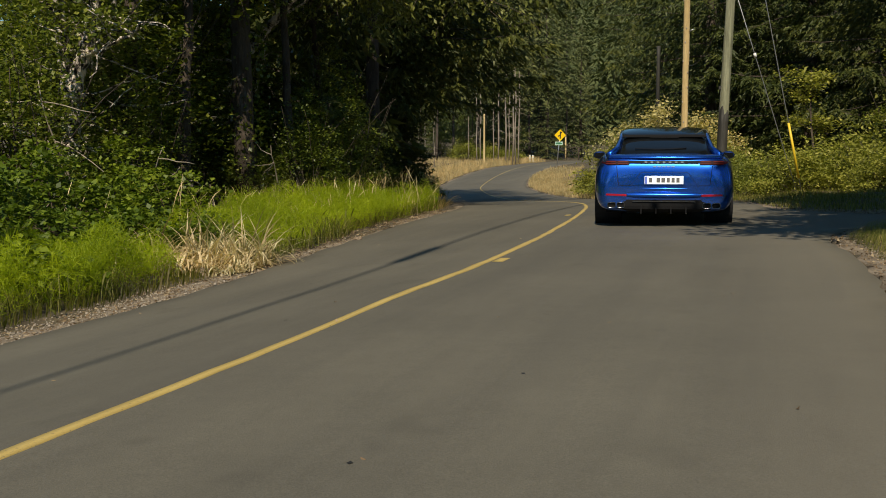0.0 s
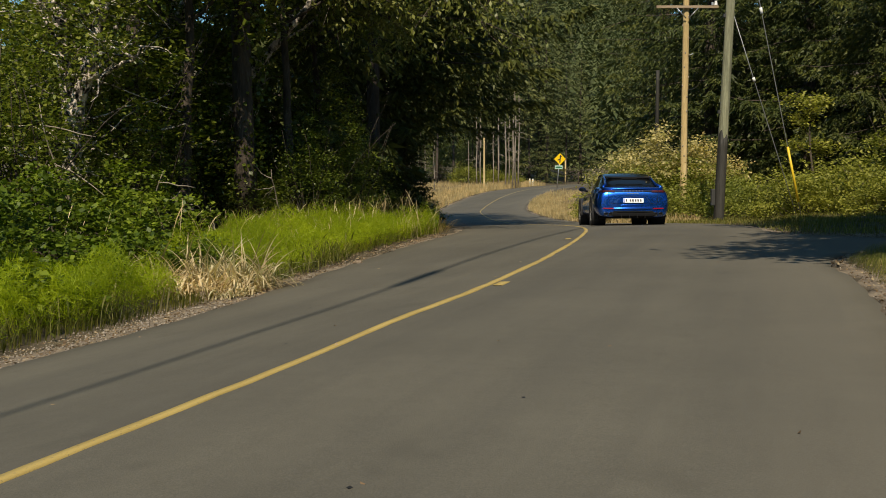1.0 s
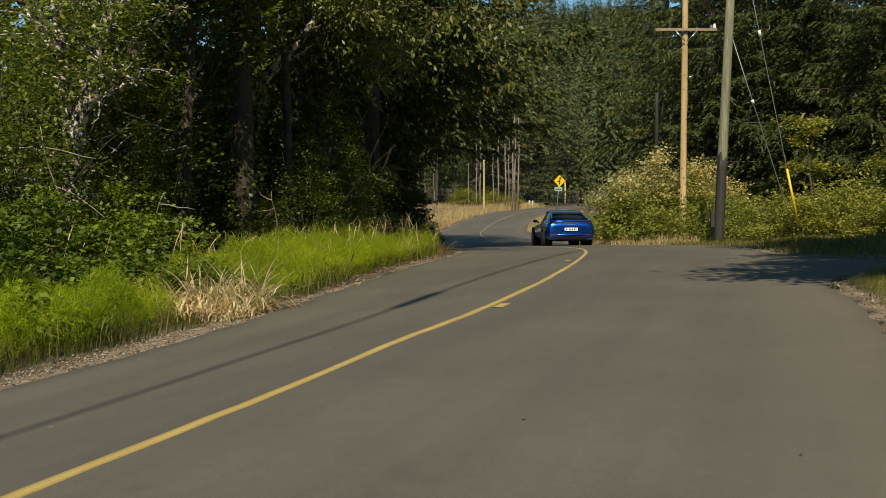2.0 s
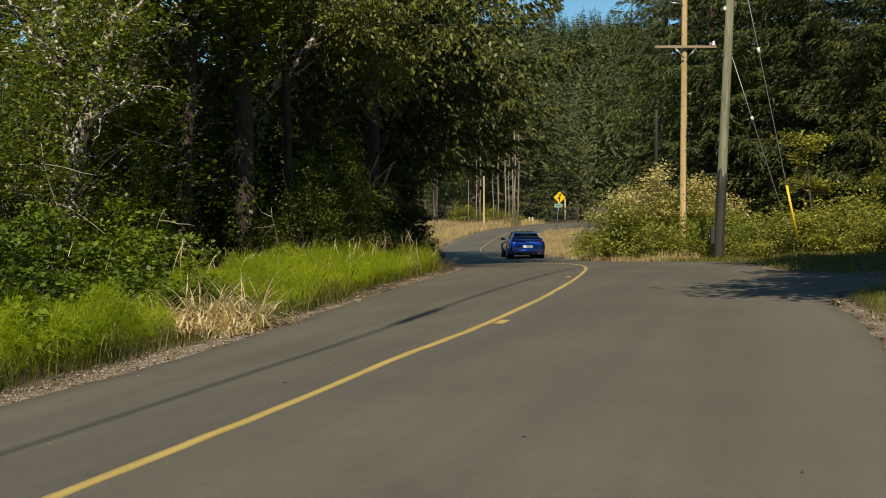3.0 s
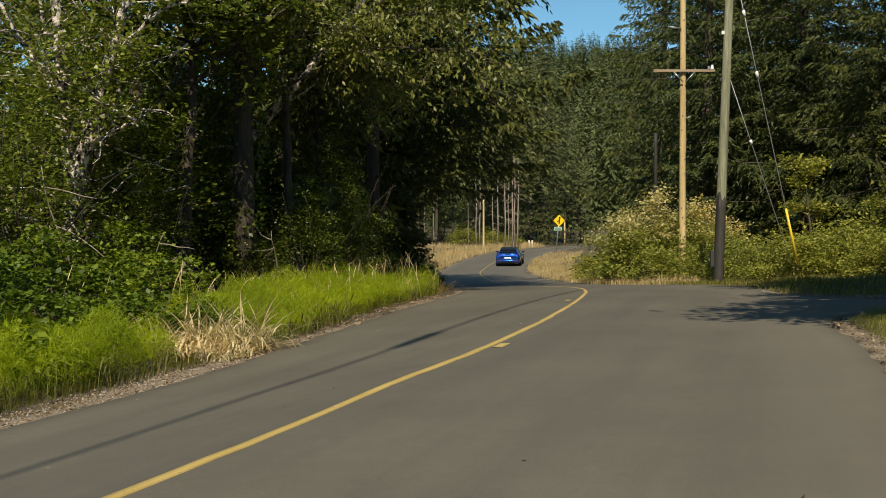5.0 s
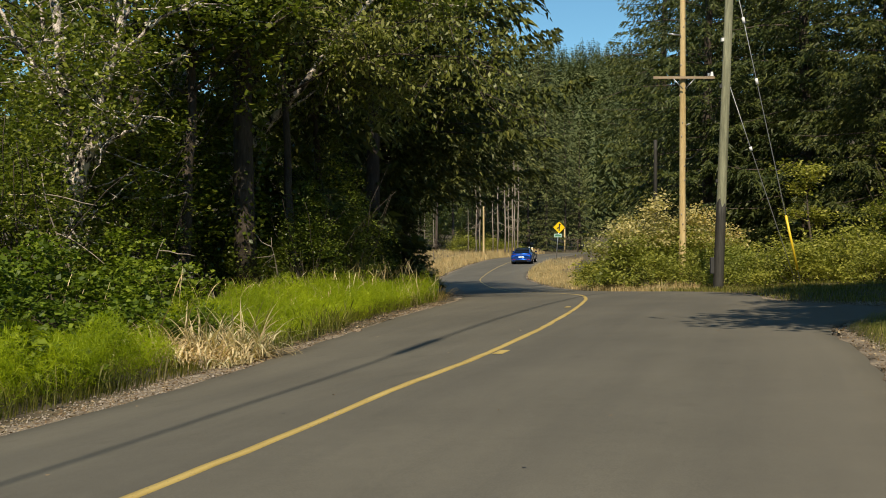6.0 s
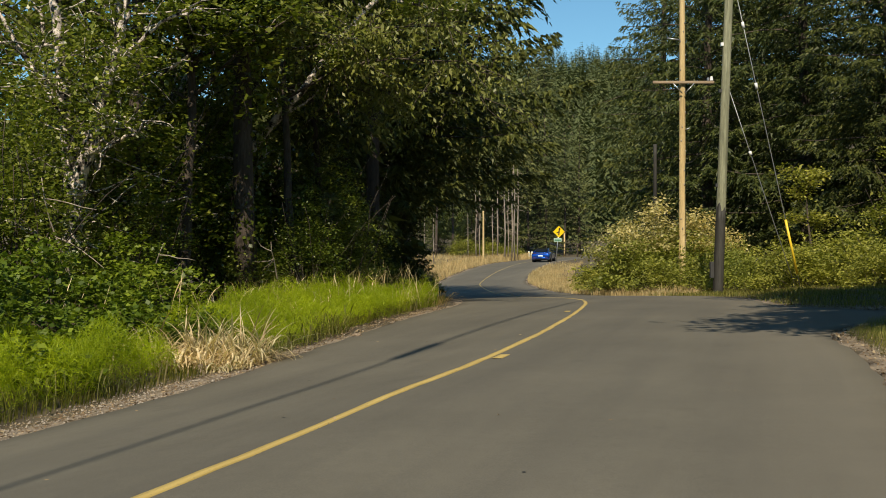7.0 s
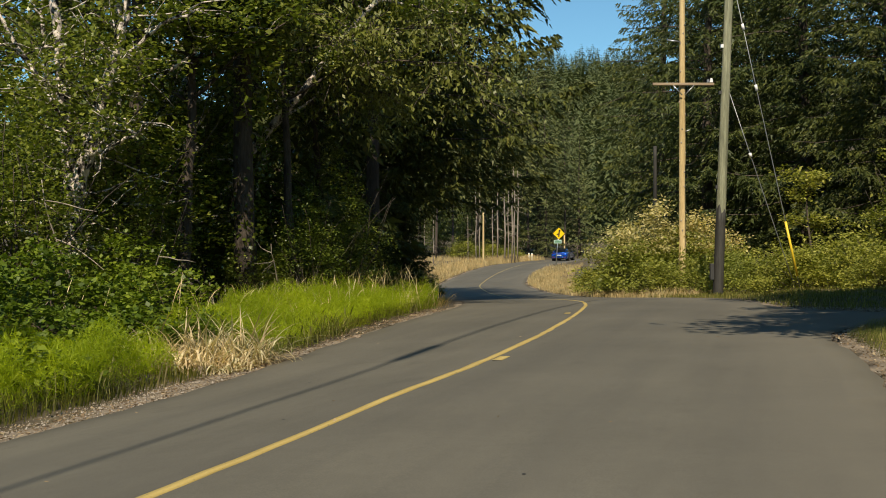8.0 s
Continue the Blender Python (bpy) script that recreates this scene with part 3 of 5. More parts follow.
        bmesh.ops.create_uvsphere(bm, u_segments=20, v_segments=12, radius=1.0, matrix=Matrix.LocRotScale((s * 1.02, 1.72, 1.0), Euler((0, 0, radians(-12 * s))), (0.105, 0.07, 0.064)))
        mir = part("wing_mirror", bm, deep_blue, car, "dark blue wing mirror", smooth=True)
        part("mirror_glass", panel([(s * 0.94, 0.955), (s * 1.09, 0.955), (s * 1.10, 1.03), (s * 0.95, 1.04)], 1.645, 0.012), glass, mir, bevel=0.003)
        V, Q, C = tube([(s * 0.86, 1.78, 0.94), (s * 0.93, 1.75, 0.96), (s * 1.0, 1.72, 0.975)], [0.03, 0.025, 0.03], 8)
        mesh_part("mirror_stalk", V, [Q, C], black, mir, smooth=True)
    for s in (1, -1):
        part("panel_gap", sticker(body_tree, [(s * 0.605, 0.56), (s * 0.613, 0.56), (s * 0.645, 0.83), (s * 0.637, 0.83)], 0.0015, 0.006), black, car)
    part("boot_gap", sticker(body_tree, [(-0.60, 0.556), (0.60, 0.556), (0.60, 0.563), (-0.60, 0.563)], 0.0015, 0.006), black, car)
    part("plate_recess", sticker(body_tree, [(-0.43, 0.56), (0.43, 0.56), (0.31, 0.725), (-0.31, 0.725)], 0.004), blue, car)
    # dark lines paint the shade of the recess's edges; the panel lies flush
    for x0, z0, x1, z1 in ((-0.45, 0.553, -0.32, 0.733), (0.32, 0.733, 0.45, 0.553), (-0.32, 0.733, 0.32, 0.733)):
        dx, dz = 0.011 * (z0 != z1), 0.009 * (z0 == z1)
        part("recess_edge_shade", sticker(body_tree, [(x0, z0), (x1, z1), (x1 + dx, z1 + dz), (x0 + dx, z0 + dz)], 0.006, 0.012), deep_blue, car)
    plate = part("number_plate", panel([(-0.26, 0.58), (0.26, 0.58), (0.26, 0.69), (-0.26, 0.69)], -1.166, 0.012, 0.26), white, car, "white number plate with dark bars", bevel=0.003)
    part("plate_band", panel([(-0.255, 0.585), (-0.222, 0.585), (-0.222, 0.685), (-0.255, 0.685)], -1.1685, 0.003, 0.26), plate_blue, plate, "blue band")
    for x0, w in ((-0.20, 0.045), (-0.10, 0.05), (-0.035, 0.05), (0.035, 0.045), (0.10, 0.045), (0.165, 0.045)):
        part("plate_bar", panel([(x0, 0.602), (x0 + w, 0.602), (x0 + w, 0.668), (x0, 0.668)], -1.1635, 0.003, 0.26), ink, plate)
    for k in range(7):
        x0 = -0.262 + k * 0.081
        part("badge_bar", sticker(body_tree, [(x0, 0.873), (x0 + 0.034, 0.873), (x0 + 0.034, 0.887), (x0, 0.887)], 0.014, 0.006), badge, car, "satin badge bar")
    for k in range(5):
        x0 = -0.15 + k * 0.062
        part("model_badge_bar", sticker(body_tree, [(x0, 0.812), (x0 + 0.045, 0.812), (x0 + 0.045, 0.824), (x0, 0.824)], 0.006, 0.012), badge, car)
    part("diffuser", sticker(body_tree, [(-0.50, 0.365), (-0.60, 0.24), (-0.46, 0.20), (0.46, 0.20), (0.60, 0.24), (0.50, 0.365)], 0.022, 0.2), black, car, "black rear diffuser")
    part("diffuser_trim", panel([(-0.42, 0.340), (0.42, 0.340), (0.42, 0.347), (-0.42, 0.347)], -1.165, 0.03), chrome, car, "thin bright trim")
    for k in range(4):
        x0 = -0.3 + 0.2 * k
        part("diffuser_fin", box_bm(x0 - 0.008, x0 + 0.008, -1.165, -0.8, 0.175, 0.29), black, car)
    part("underbody", box_bm(-0.80, 0.80, -0.75, 3.5, 0.17, 0.30), black, car, bevel=0.02)
    V, Q, C = tube([(0.30, -0.72, 1.075), (0.10, -0.76, 1.062), (-0.12, -0.77, 1.058), (-0.40, -0.74, 1.066)], [0.008] * 4, 6)
    mesh_part("rear_wiper", V, [Q, C], black, car)
    part("high_brake_lamp", panel([(-0.20, 1.224), (0.20, 1.224), (0.20, 1.232), (-0.20, 1.232)], -0.369, 0.02, 0.2), black, car)
    for s in (1, -1):
        for y in (0.0, 2.95):
            bm = cyl_bm(0.40, s * 0.60, s * 0.972, 40)
            bmesh.ops.translate(bm, vec=(0, y, 0.37), verts=bm.verts)
            part("wheel_arch", bm, inside, car, "dark wheel arch")
        part("head_lamp", panel([(s * 0.55, 0.66), (s * 0.80, 0.68), (s * 0.80, 0.76), (s * 0.57, 0.76)], 3.45, 0.2), glass, car)
    wheels = [build_wheel(car, s * 0.81, y, s, (rubber, rim, black)) for s in (1, -1) for y in (0.0, 2.95)]
    return car, wheels


car, wheels = build_car()


# ---- plants ----
def conifer_arrays(seed, H, R, base, whorls, per, step, trunk_r, size=0.3, droop=0.35, power=0.8, bare=0.0, lean=0.0, slim=0.3, hang=0.35, uneven=0.3):
    """A fir: trunk, and boughs that are flat feathered fans of twigs set with needle sprays. base: height of the lowest boughs; R: their reach."""
    rng = np.random.default_rng(seed)
    tz = np.linspace(0, H, 14)
    wob = np.stack([np.sin(tz * 0.23 + seed) * 0.12 + lean * tz, np.cos(tz * 0.19 + seed) * 0.12, tz], -1)
    wob[0, :2] = 0
    wood = [tube(wob, np.interp(tz, [0, 1, H], [trunk_r * 1.25, trunk_r, 0.02]), 12)]
    C, D, L = [], [], []
    for w in range(whorls):
        f = np.clip((w + rng.uniform(-0.4, 0.4)) / whorls, 0, 0.985)
        h = base + (H - base) * f
        reach = R * (1 - f) ** power * rng.uniform(0.75, 1.1)
        for k in range(per):
            if rng.random() < bare:
                continue
            a = 2 * math.pi * (k / per) + w * 2.4 + rng.uniform(-0.4, 0.4)
            r = max(0.35, reach * rng.uniform(1 - 1.4 * uneven, 1 + 0.7 * uneven))
            out = np.array([math.cos(a), math.sin(a), 0.0])
            side = np.array([-math.sin(a), math.cos(a), 0.0])
            rise, fall = -0.05 + 0.5 * f + rng.uniform(-0.1, 0.12), droop * rng.uniform(0.6, 1.4)
            s = np.linspace(0, 1, 5)
            line = np.array([0, 0, h]) + np.array([np.interp(h, tz, wob[:, 0]), np.interp(h, tz, wob[:, 1]), 0]) + out * (s * r)[:, None]
            line[:, 2] += r * (rise * s - fall * s**2 + 0.16 * s**4)
            if k % 3 == 0 or bare:
                wood.append(tube(line, np.linspace(0.012 + 0.012 * r, 0.006, 5), 3))
            m = max(4, int(r / step))
            q = np.clip(np.repeat(np.linspace(0.14, 1.0, m), 2) + rng.uniform(-0.5, 0.5, 2 * m) / m, 0.08, 1.0)
            sg = np.tile([1.0, -1.0], m)
            foot = np.stack([np.interp(q, s, line[:, i]) for i in range(3)], -1)
            ln = (0.36 * r * (1 - q) ** 0.7 * np.minimum(1, q * 3.0) + 0.16) * rng.uniform(0.6, 1.25, 2 * m)
            tw = out * rng.uniform(0.5, 0.95, 2 * m)[:, None] + side * (sg * rng.uniform(0.35, 0.9, 2 * m))[:, None]
            tw[:, 2] -= rng.uniform(0.05, 0.35, 2 * m) + hang * rng.uniform(0, 1, 2 * m) ** 2
            tw /= np.linalg.norm(tw, axis=1)[:, None]
            K = max(2, int(ln.mean() / (size * 0.42)))
            t = np.tile((np.arange(K) + 0.4) / K, 2 * m) + rng.uniform(-0.4, 0.4, 2 * m * K) / K
            foot, T, ln, sg = np.repeat(foot, K, 0), np.repeat(tw, K, 0), np.repeat(ln, K), np.repeat(sg, K)
            c = foot + T * (ln * t)[:, None] + rng.normal(size=foot.shape) * 0.02
            c[:, 2] -= 0.3 * ln * t**2
            d = T + np.cross(T, [0, 0, 1.0]) * rng.choice([-0.75, 0.0, 0.75], len(T))[:, None]
            d[:, 2] -= 0.3 * t + rng.uniform(0, 0.25, len(T))
            C.append(c)
            D.append(d)
            L.append(size * (1.05 - 0.45 * t) * (0.75 + 0.3 * r / R))
    C, D, L = np.concatenate(C), np.concatenate(D), np.concatenate(L)
    V, F = leaves(rng, C, L, slim, axis=D, spread=0.22, three=True)
    return wood, (V, F)


def timber(wood, stems, bark, tree):
    """The first tubes are trunks, each a part; the rest is one tangle of branches."""
    for V, Q, C in wood[:stems]:
        mesh_part("trunk", V, [Q, C], bark, tree, smooth=True)
    if len(wood) > stems:
        V, F = joined(wood[stems:])
        tagged(mesh_part("branchwork", V, F, bark, tree, smooth=True), kind="stuff")


def conifer(name, seed, label, group="", needle=None, **kw):
    wood, (V, F) = conifer_arrays(seed, **kw)
    tree = tagged(new(name), label, "tree", group)
    timber(wood, 1, BARK_DARK, tree)
    mesh_part("crown", V, F, needle or NEEDLE, tree)
    return tree


def limb(rng, start, way, length, r0, k=7, wander=0.16, up=0.0, droop=0.0):
    """A wandering branch: points and radii."""
    P, d = [np.asarray(start, float)], np.asarray(way, float) / np.linalg.norm(way)
    for i in range(k - 1):
        d = d + rng.normal(size=3) * wander + np.array([0, 0, up - droop * (i / k)])
        d /= np.linalg.norm(d)
        P.append(P[-1] + d * length / (k - 1))
    return np.array(P), np.linspace(r0, max(0.006, r0 * 0.25), k)


def broadleaf_arrays(seed, H, trunk_r, reach, limbs, subs, per, leaf, low=0.25, droop=0.0, hang=0.0, lean=(0, 0), fill=0.2, bias=None, flat=0.6, twig=(0.2, 0.45), ratio=0.62, crook=0.07):
    """A broadleaf tree: trunk, limbs, sub-limbs, and leaves along their outer ends."""
    rng = np.random.default_rng(seed)
    P, R = limb(rng, (0, 0, -0.1), (lean[0], lean[1], 1), H, trunk_r, 10, crook, 0.08)
    wood, C = [tube(P, R, 12)], []
    for i in range(limbs):
        f = low + (0.97 - low) * (i + rng.random()) / limbs
        at = np.array([np.interp(f, np.linspace(0, 1, 10), P[:, j]) for j in range(3)])
        a = i * 2.4 + rng.uniform(-0.5, 0.5)
        way = np.array([math.cos(a), math.sin(a), rng.uniform(0.1, 0.8) * (0.4 + f)])
        if bias is not None:
            way = way + np.asarray(bias) * rng.uniform(0.3, 1.0)
        ln = reach * rng.uniform(0.6, 1.1) * (1.05 - 0.55 * f)
        Q, q = limb(rng, at, way, ln, trunk_r * 0.42 * (1.1 - 0.7 * f), 8, 0.17, 0.03, droop)
        wood.append(tube(Q, q, 6))
        for j in range(subs):
            g = rng.uniform(0.25, 1.0)
            st = np.array([np.interp(g, np.linspace(0, 1, 8), Q[:, m]) for m in range(3)])
            w2 = (Q[-1] - Q[0]) / ln * 0.6 + rng.normal(size=3) * 0.75
            S, s = limb(rng, st, w2, ln * rng.uniform(*twig), 0.014, 5, 0.25, 0.0, droop * 2)
            wood.append(tube(S, s * 0.9, 4))
            n = int(per * rng.uniform(0.5, 1.4))
            t = rng.uniform(0.1, 1.05, n)
            c = np.stack([np.interp(t, np.linspace(0, 1, 5), S[:, m]) for m in range(3)], -1)
            C.append(c + rng.normal(size=(n, 3)) * [fill, fill, fill * 0.5])
    C = np.concatenate(C)
    V, F = leaves(rng, C, leaf, leaf * ratio, spread=0.8, axis=np.array([0, 0, -hang]), fold=0.12, flat=flat)
    return wood, (V, F)


def broadleaf(name, seed, label, mat, bark, group="", category="tree", **kw):
    wood, (V, F) = broadleaf_arrays(seed, **kw)
    tree = tagged(new(name), label, category, group)
    timber(wood, 1, bark, tree)
    mesh_part("crown", V, F, mat, tree)
    return tree


def shrub(name, seed, label, mat, w, d, h, clumps, per, leaf, group="", fill=0.16, hang=0.0, top=None, stems=9, ratio=0.6, flat=0.6):
    """A bush: stems from one root and clumps of leaves in an uneven mound. top: a second leaf material on the upper clumps."""
    rng = np.random.default_rng(seed)
    bush = tagged(new(name), label, "bush", group)
    wood = []
    for _ in range(stems):
        a, e = rng.uniform(0, 2 * math.pi), rng.uniform(0.2, 0.9)
        P, R = limb(rng, (rng.uniform(-0.2, 0.2), rng.uniform(-0.2, 0.2), -0.1), (math.cos(a) * e * w, math.sin(a) * e * d, h), h * rng.uniform(0.6, 1.0), 0.022, 7, 0.14)
        wood.append(tube(P, R, 5))
    V, F = joined(wood)
    tagged(mesh_part("woody_base", V, F, BARK_DARK, bush, smooth=True), kind="stuff")
    a, r = rng.uniform(0, 2 * math.pi, clumps), np.sqrt(rng.uniform(0, 1, clumps))
    lump = 1 + 0.22 * np.sin(3 * a + seed) + 0.14 * np.sin(7 * a + 2 * seed)
    x, y = r * np.cos(a) * w / 2 * lump, r * np.sin(a) * d / 2 * lump
    z = h * np.sqrt(np.clip(1 - (r * 0.95) ** 2, 0.02, 1)) * rng.uniform(0.35, 1.0, clumps) ** 0.55 * (0.9 + 0.2 * np.sin(5 * x + seed))
    cent = np.stack([x, y, np.maximum(z, 0.08)], -1)
    hi = cent[:, 2] > h * 0.62 * rng.uniform(0.75, 1.35, clumps)
    for nm, mask, m in (("foliage", ~hi if top else np.ones(clumps, bool), mat), ("blossom", hi, top)):
        if m is None or not mask.any():
            continue
        c = np.repeat(cent[mask], per, 0)
        c = c + rng.normal(size=c.shape) * [fill, fill, fill * 0.35]
        c[:, 2] = np.abs(c[:, 2])
        V, F = leaves(rng, c, leaf, leaf * ratio, spread=0.8, axis=np.array([0, 0, -hang]), fold=0.12, flat=flat)
        mesh_part(nm, V, F, m, bush)
    return bush


def blades(name, seed, XY, height, width, mat, label, lean=0.35, category="grass"):
    """Bent grass blades on the ground: one object."""
    rng = np.random.default_rng(seed)
    n = len(XY)
    h = height * rng.uniform(0.5, 1.25, n) * (0.78 + 0.3 * np.sin(XY[:, 0] * 2.3 + XY[:, 1] * 1.1) * np.sin(XY[:, 1] * 1.9 - XY[:, 0] * 0.7))
    h = h[:, None]
    z = land(XY[:, 0], XY[:, 1])
    B = np.stack([XY[:, 0], XY[:, 1], z], -1)
    a = rng.uniform(0, 2 * math.pi, n)
    d = np.stack([np.cos(a), np.sin(a), np.zeros(n)], -1)
    s = np.stack([np.cos(a + 1.3), np.sin(a + 1.3), np.zeros(n)], -1) * (width * rng.uniform(0.6, 1.4, n))[:, None]
    ln = (rng.uniform(0.2, 1.0, n) * lean)[:, None]
    up = np.array([0, 0, 1.0])
    M = B + up * h * 0.6 + d * h * ln * 0.35
    T = B + up * h * np.clip(1 - 0.42 * ln, 0.25, 1) + d * h * ln
    V = np.stack([B - s / 2, B + s / 2, M + s * 0.42, M - s * 0.42, T], 1).reshape(-1, 3)
    o = np.arange(n)[:, None] * 5
    ob = mesh_part(name, V, [o + np.array([[0, 1, 2, 3]]), o + np.array([[3, 2, 4]])], mat)
    return tagged(ob, label, category, kind="stuff")


def fuzz(name, seed, XY, height, piece, mat, label):
    """Feathery low growth: fine pieces at all heights of uneven mounds, one object."""
    rng = np.random.default_rng(seed)
    n = len(XY)
    hump = 0.68 + 0.42 * np.sin(XY[:, 0] * 2.9 + XY[:, 1] * 1.7) * np.sin(XY[:, 1] * 2.2 - XY[:, 0] * 1.1) + 0.14 * np.sin(XY[:, 0] * 9 + XY[:, 1] * 6)
    C = np.stack([XY[:, 0], XY[:, 1], land(XY[:, 0], XY[:, 1]) + height * hump * rng.uniform(0, 1, n) ** 0.6], -1)
    V, F = leaves(rng, C, piece, piece * 0.06, axis=np.array([0.0, 0.0, 0.45]), spread=0.8, three=True)
    return tagged(mesh_part(name, V, F, mat), label, "grass", kind="stuff")


def beside(seed, n, y0, y1, u0, u1, clump=0.0, gap=0.0):
    """Random places beside the road between two distances from its edge (left: negative)."""
    rng = np.random.default_rng(seed)
    y = rng.uniform(y0, y1, n)
    t = rng.uniform(0, 1, n)
    lo, hi = (u0(y) if callable(u0) else u0), (u1(y) if callable(u1) else u1)
    e = np.where(hi > 0, right_half(y), -left_half(y))
    u = e + lo + (hi - lo) * t
    s = road_x(y + 0.5) - road_x(y - 0.5)
    x = road_x(y) + u / np.sqrt(1 + s * s)
    yy = y - u * s / np.sqrt(1 + s * s)
    if clump:
        keep = np.sin(x * 3.1 + yy * 1.7) * np.sin(yy * 2.3 - x * 1.3) + rng.normal(size=n) * 0.35 > gap
        x, yy = x[keep], yy[keep]
    return np.stack([x, yy], -1)


def at(x, y, turn=0.0, sink=0.05):
    return pose(x, y, float(land(x, y)) - sink, 0, 0, turn)


# ---- poles, wires and signs ----
def build_pole(x, y, H, r0, r1, wood, label, lean=0.0):
    pole = tagged(new("utility_pole"), label, "utility pole")
    z = np.linspace(-0.3, H, 14)
    V, Q, C = tube(np.stack([lean * z, 0 * z, z], -1), np.interp(z, [0, H], [r0, r1]), 18)
    mesh_part("shaft", V, [Q, C], wood, pole, smooth=True)
    pole.matrix_basis = at(x, y, 0, 0)
    return pole


def crossarm(pole, h, width, y=-0.19):
    arm = part("crossarm", box_bm(-width / 2, width / 2, y - 0.05, y + 0.05, h - 0.05, h + 0.05), ARM_WOOD, pole, "weathered brown crossarm", bevel=0.008)
    for s in (1, -1):
        V, Q, C = tube([(s * 0.42, y - 0.06, h - 0.05), (s * 0.05, y - 0.04, h - 0.45)], [0.022, 0.022], 6)
        mesh_part("brace", V, [Q, C], STEEL, arm, "flat steel brace")
    for k in (width / 2 - 0.10, ):
        bm = bmesh.new()
        bmesh.ops.create_cone(bm, cap_ends=True, segments=14, radius1=0.07, radius2=0.045, depth=0.17, matrix=Matrix.Translation((k, y, h + 0.15)))
        part("insulator", bm, CERAMIC, arm, "white porcelain insulator", bevel=0.006)
        bm = bmesh.new()
        bmesh.ops.create_cone(bm, cap_ends=True, segments=12, radius1=0.05, radius2=0.05, depth=0.12, matrix=Matrix.Translation((k - 0.14, y - 0.02, h + 0.12)))
        part("pin", bm, STEEL, arm)
    return arm


def wire(name, a, b, sag, r, mat, label, category="cable", n=24):
    t = np.linspace(0, 1, n)
    P = np.outer(1 - t, a) + np.outer(t, b)
    P[:, 2] -= sag * 4 * t * (1 - t)
    V, Q, C = tube(P, np.full(n, r), 6)
    ob = mesh_part(name, V, [Q, C], mat, None, smooth=True)
    return tagged(ob, label, category)


CERAMIC = plain("white_porcelain", (0.8, 0.8, 0.78), 0.25)
CABLE = plain("black_cable", (0.03, 0.03, 0.03), 0.6)
GUY_STEEL = plain("guy_wire_steel", (0.30, 0.31, 0.31), 0.5, 0.6)
GUARD_YELLOW = plain("yellow_plastic_guard", (0.75, 0.52, 0.03), 0.45)
SIGN_YELLOW = plain("warning_sign_yellow", (0.85, 0.55, 0.0), 0.4)
SIGN_GREEN = plain("green_sign", (0.03, 0.16, 0.07), 0.4)
SIGN_WHITE = plain("pale_sign_white", (0.75, 0.78, 0.74), 0.4)
SIGN_PALE = plain("pale_green_sign", (0.42, 0.58, 0.47), 0.4)
SIGN_BLACK = plain("sign_black", (0.015, 0.015, 0.015), 0.5)
DARK_METAL = plain("dark_grey_box", (0.035, 0.035, 0.033), 0.6)

P1, P2 = (9.62, 42.0), (8.15, 31.0)
pole_new = build_pole(*P1, 13.0, 0.145, 0.105, POLE_WOOD, "tall new yellow-brown wooden utility pole with a crossarm")
crossarm(pole_new, 1.0 + 6.82 - float(land(*P1)), 2.45)
for hz, s, ln in ((1.0 + 9.17, -1, 0.5), (1.0 + 5.57, 1, 0.16)):
    V, Q, C = tube([(s * 0.1, -0.10, hz), (s * (0.12 + ln), -0.14, hz + 0.06)], [0.03, 0.03], 8)
    mesh_part("bracket", V, [Q, C], STEEL, pole_new, "grey steel bracket")
for k in range(26):
    hz, a = 0.6 + k * 0.47 + 0.12 * math.sin(k * 5.1), k * 2.4
    r = 0.145 - 0.04 * hz / 13.0
    bm = bmesh.new()
    bmesh.ops.create_uvsphere(bm, u_segments=8, v_segments=5, radius=1.0, matrix=Matrix.LocRotScale((r * math.sin(a), -r * abs(math.cos(a)), hz), None, (0.03, 0.02, 0.045)))
    part("knot", bm, BARK_SNAG, pole_new, smooth=True)
pole_old = build_pole(*P2, 12.5, 0.15, 0.108, POLE_GREY, "weathered grey-green wooden utility pole, leaning a little", lean=0.038)
# dark sleeve with a ragged top: stain and tree shade both in its colour
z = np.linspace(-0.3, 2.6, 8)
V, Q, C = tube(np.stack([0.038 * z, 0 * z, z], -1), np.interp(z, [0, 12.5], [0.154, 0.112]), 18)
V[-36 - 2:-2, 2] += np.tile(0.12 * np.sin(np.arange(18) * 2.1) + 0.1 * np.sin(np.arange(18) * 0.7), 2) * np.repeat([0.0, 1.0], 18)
mesh_part("dark_foot", V, [Q, C], DARK_POLE, pole_old, "dark foot, stain and tree shade put into its colour", smooth=True)
part("service_box", box_bm(-0.24, -0.13, -0.10, 0.04, 0.5, 0.98), DARK_METAL, pole_old, "dark grey service box", bevel=0.012)
for k, hz in enumerate((3.2, 6.0, 7.38)):
    part("pole_step", box_bm(-0.19 + 0.038 * hz, -0.11 + 0.038 * hz, -0.05, 0.05, hz, hz + 0.10), CERAMIC if k == 2 else DARK_METAL, pole_old)

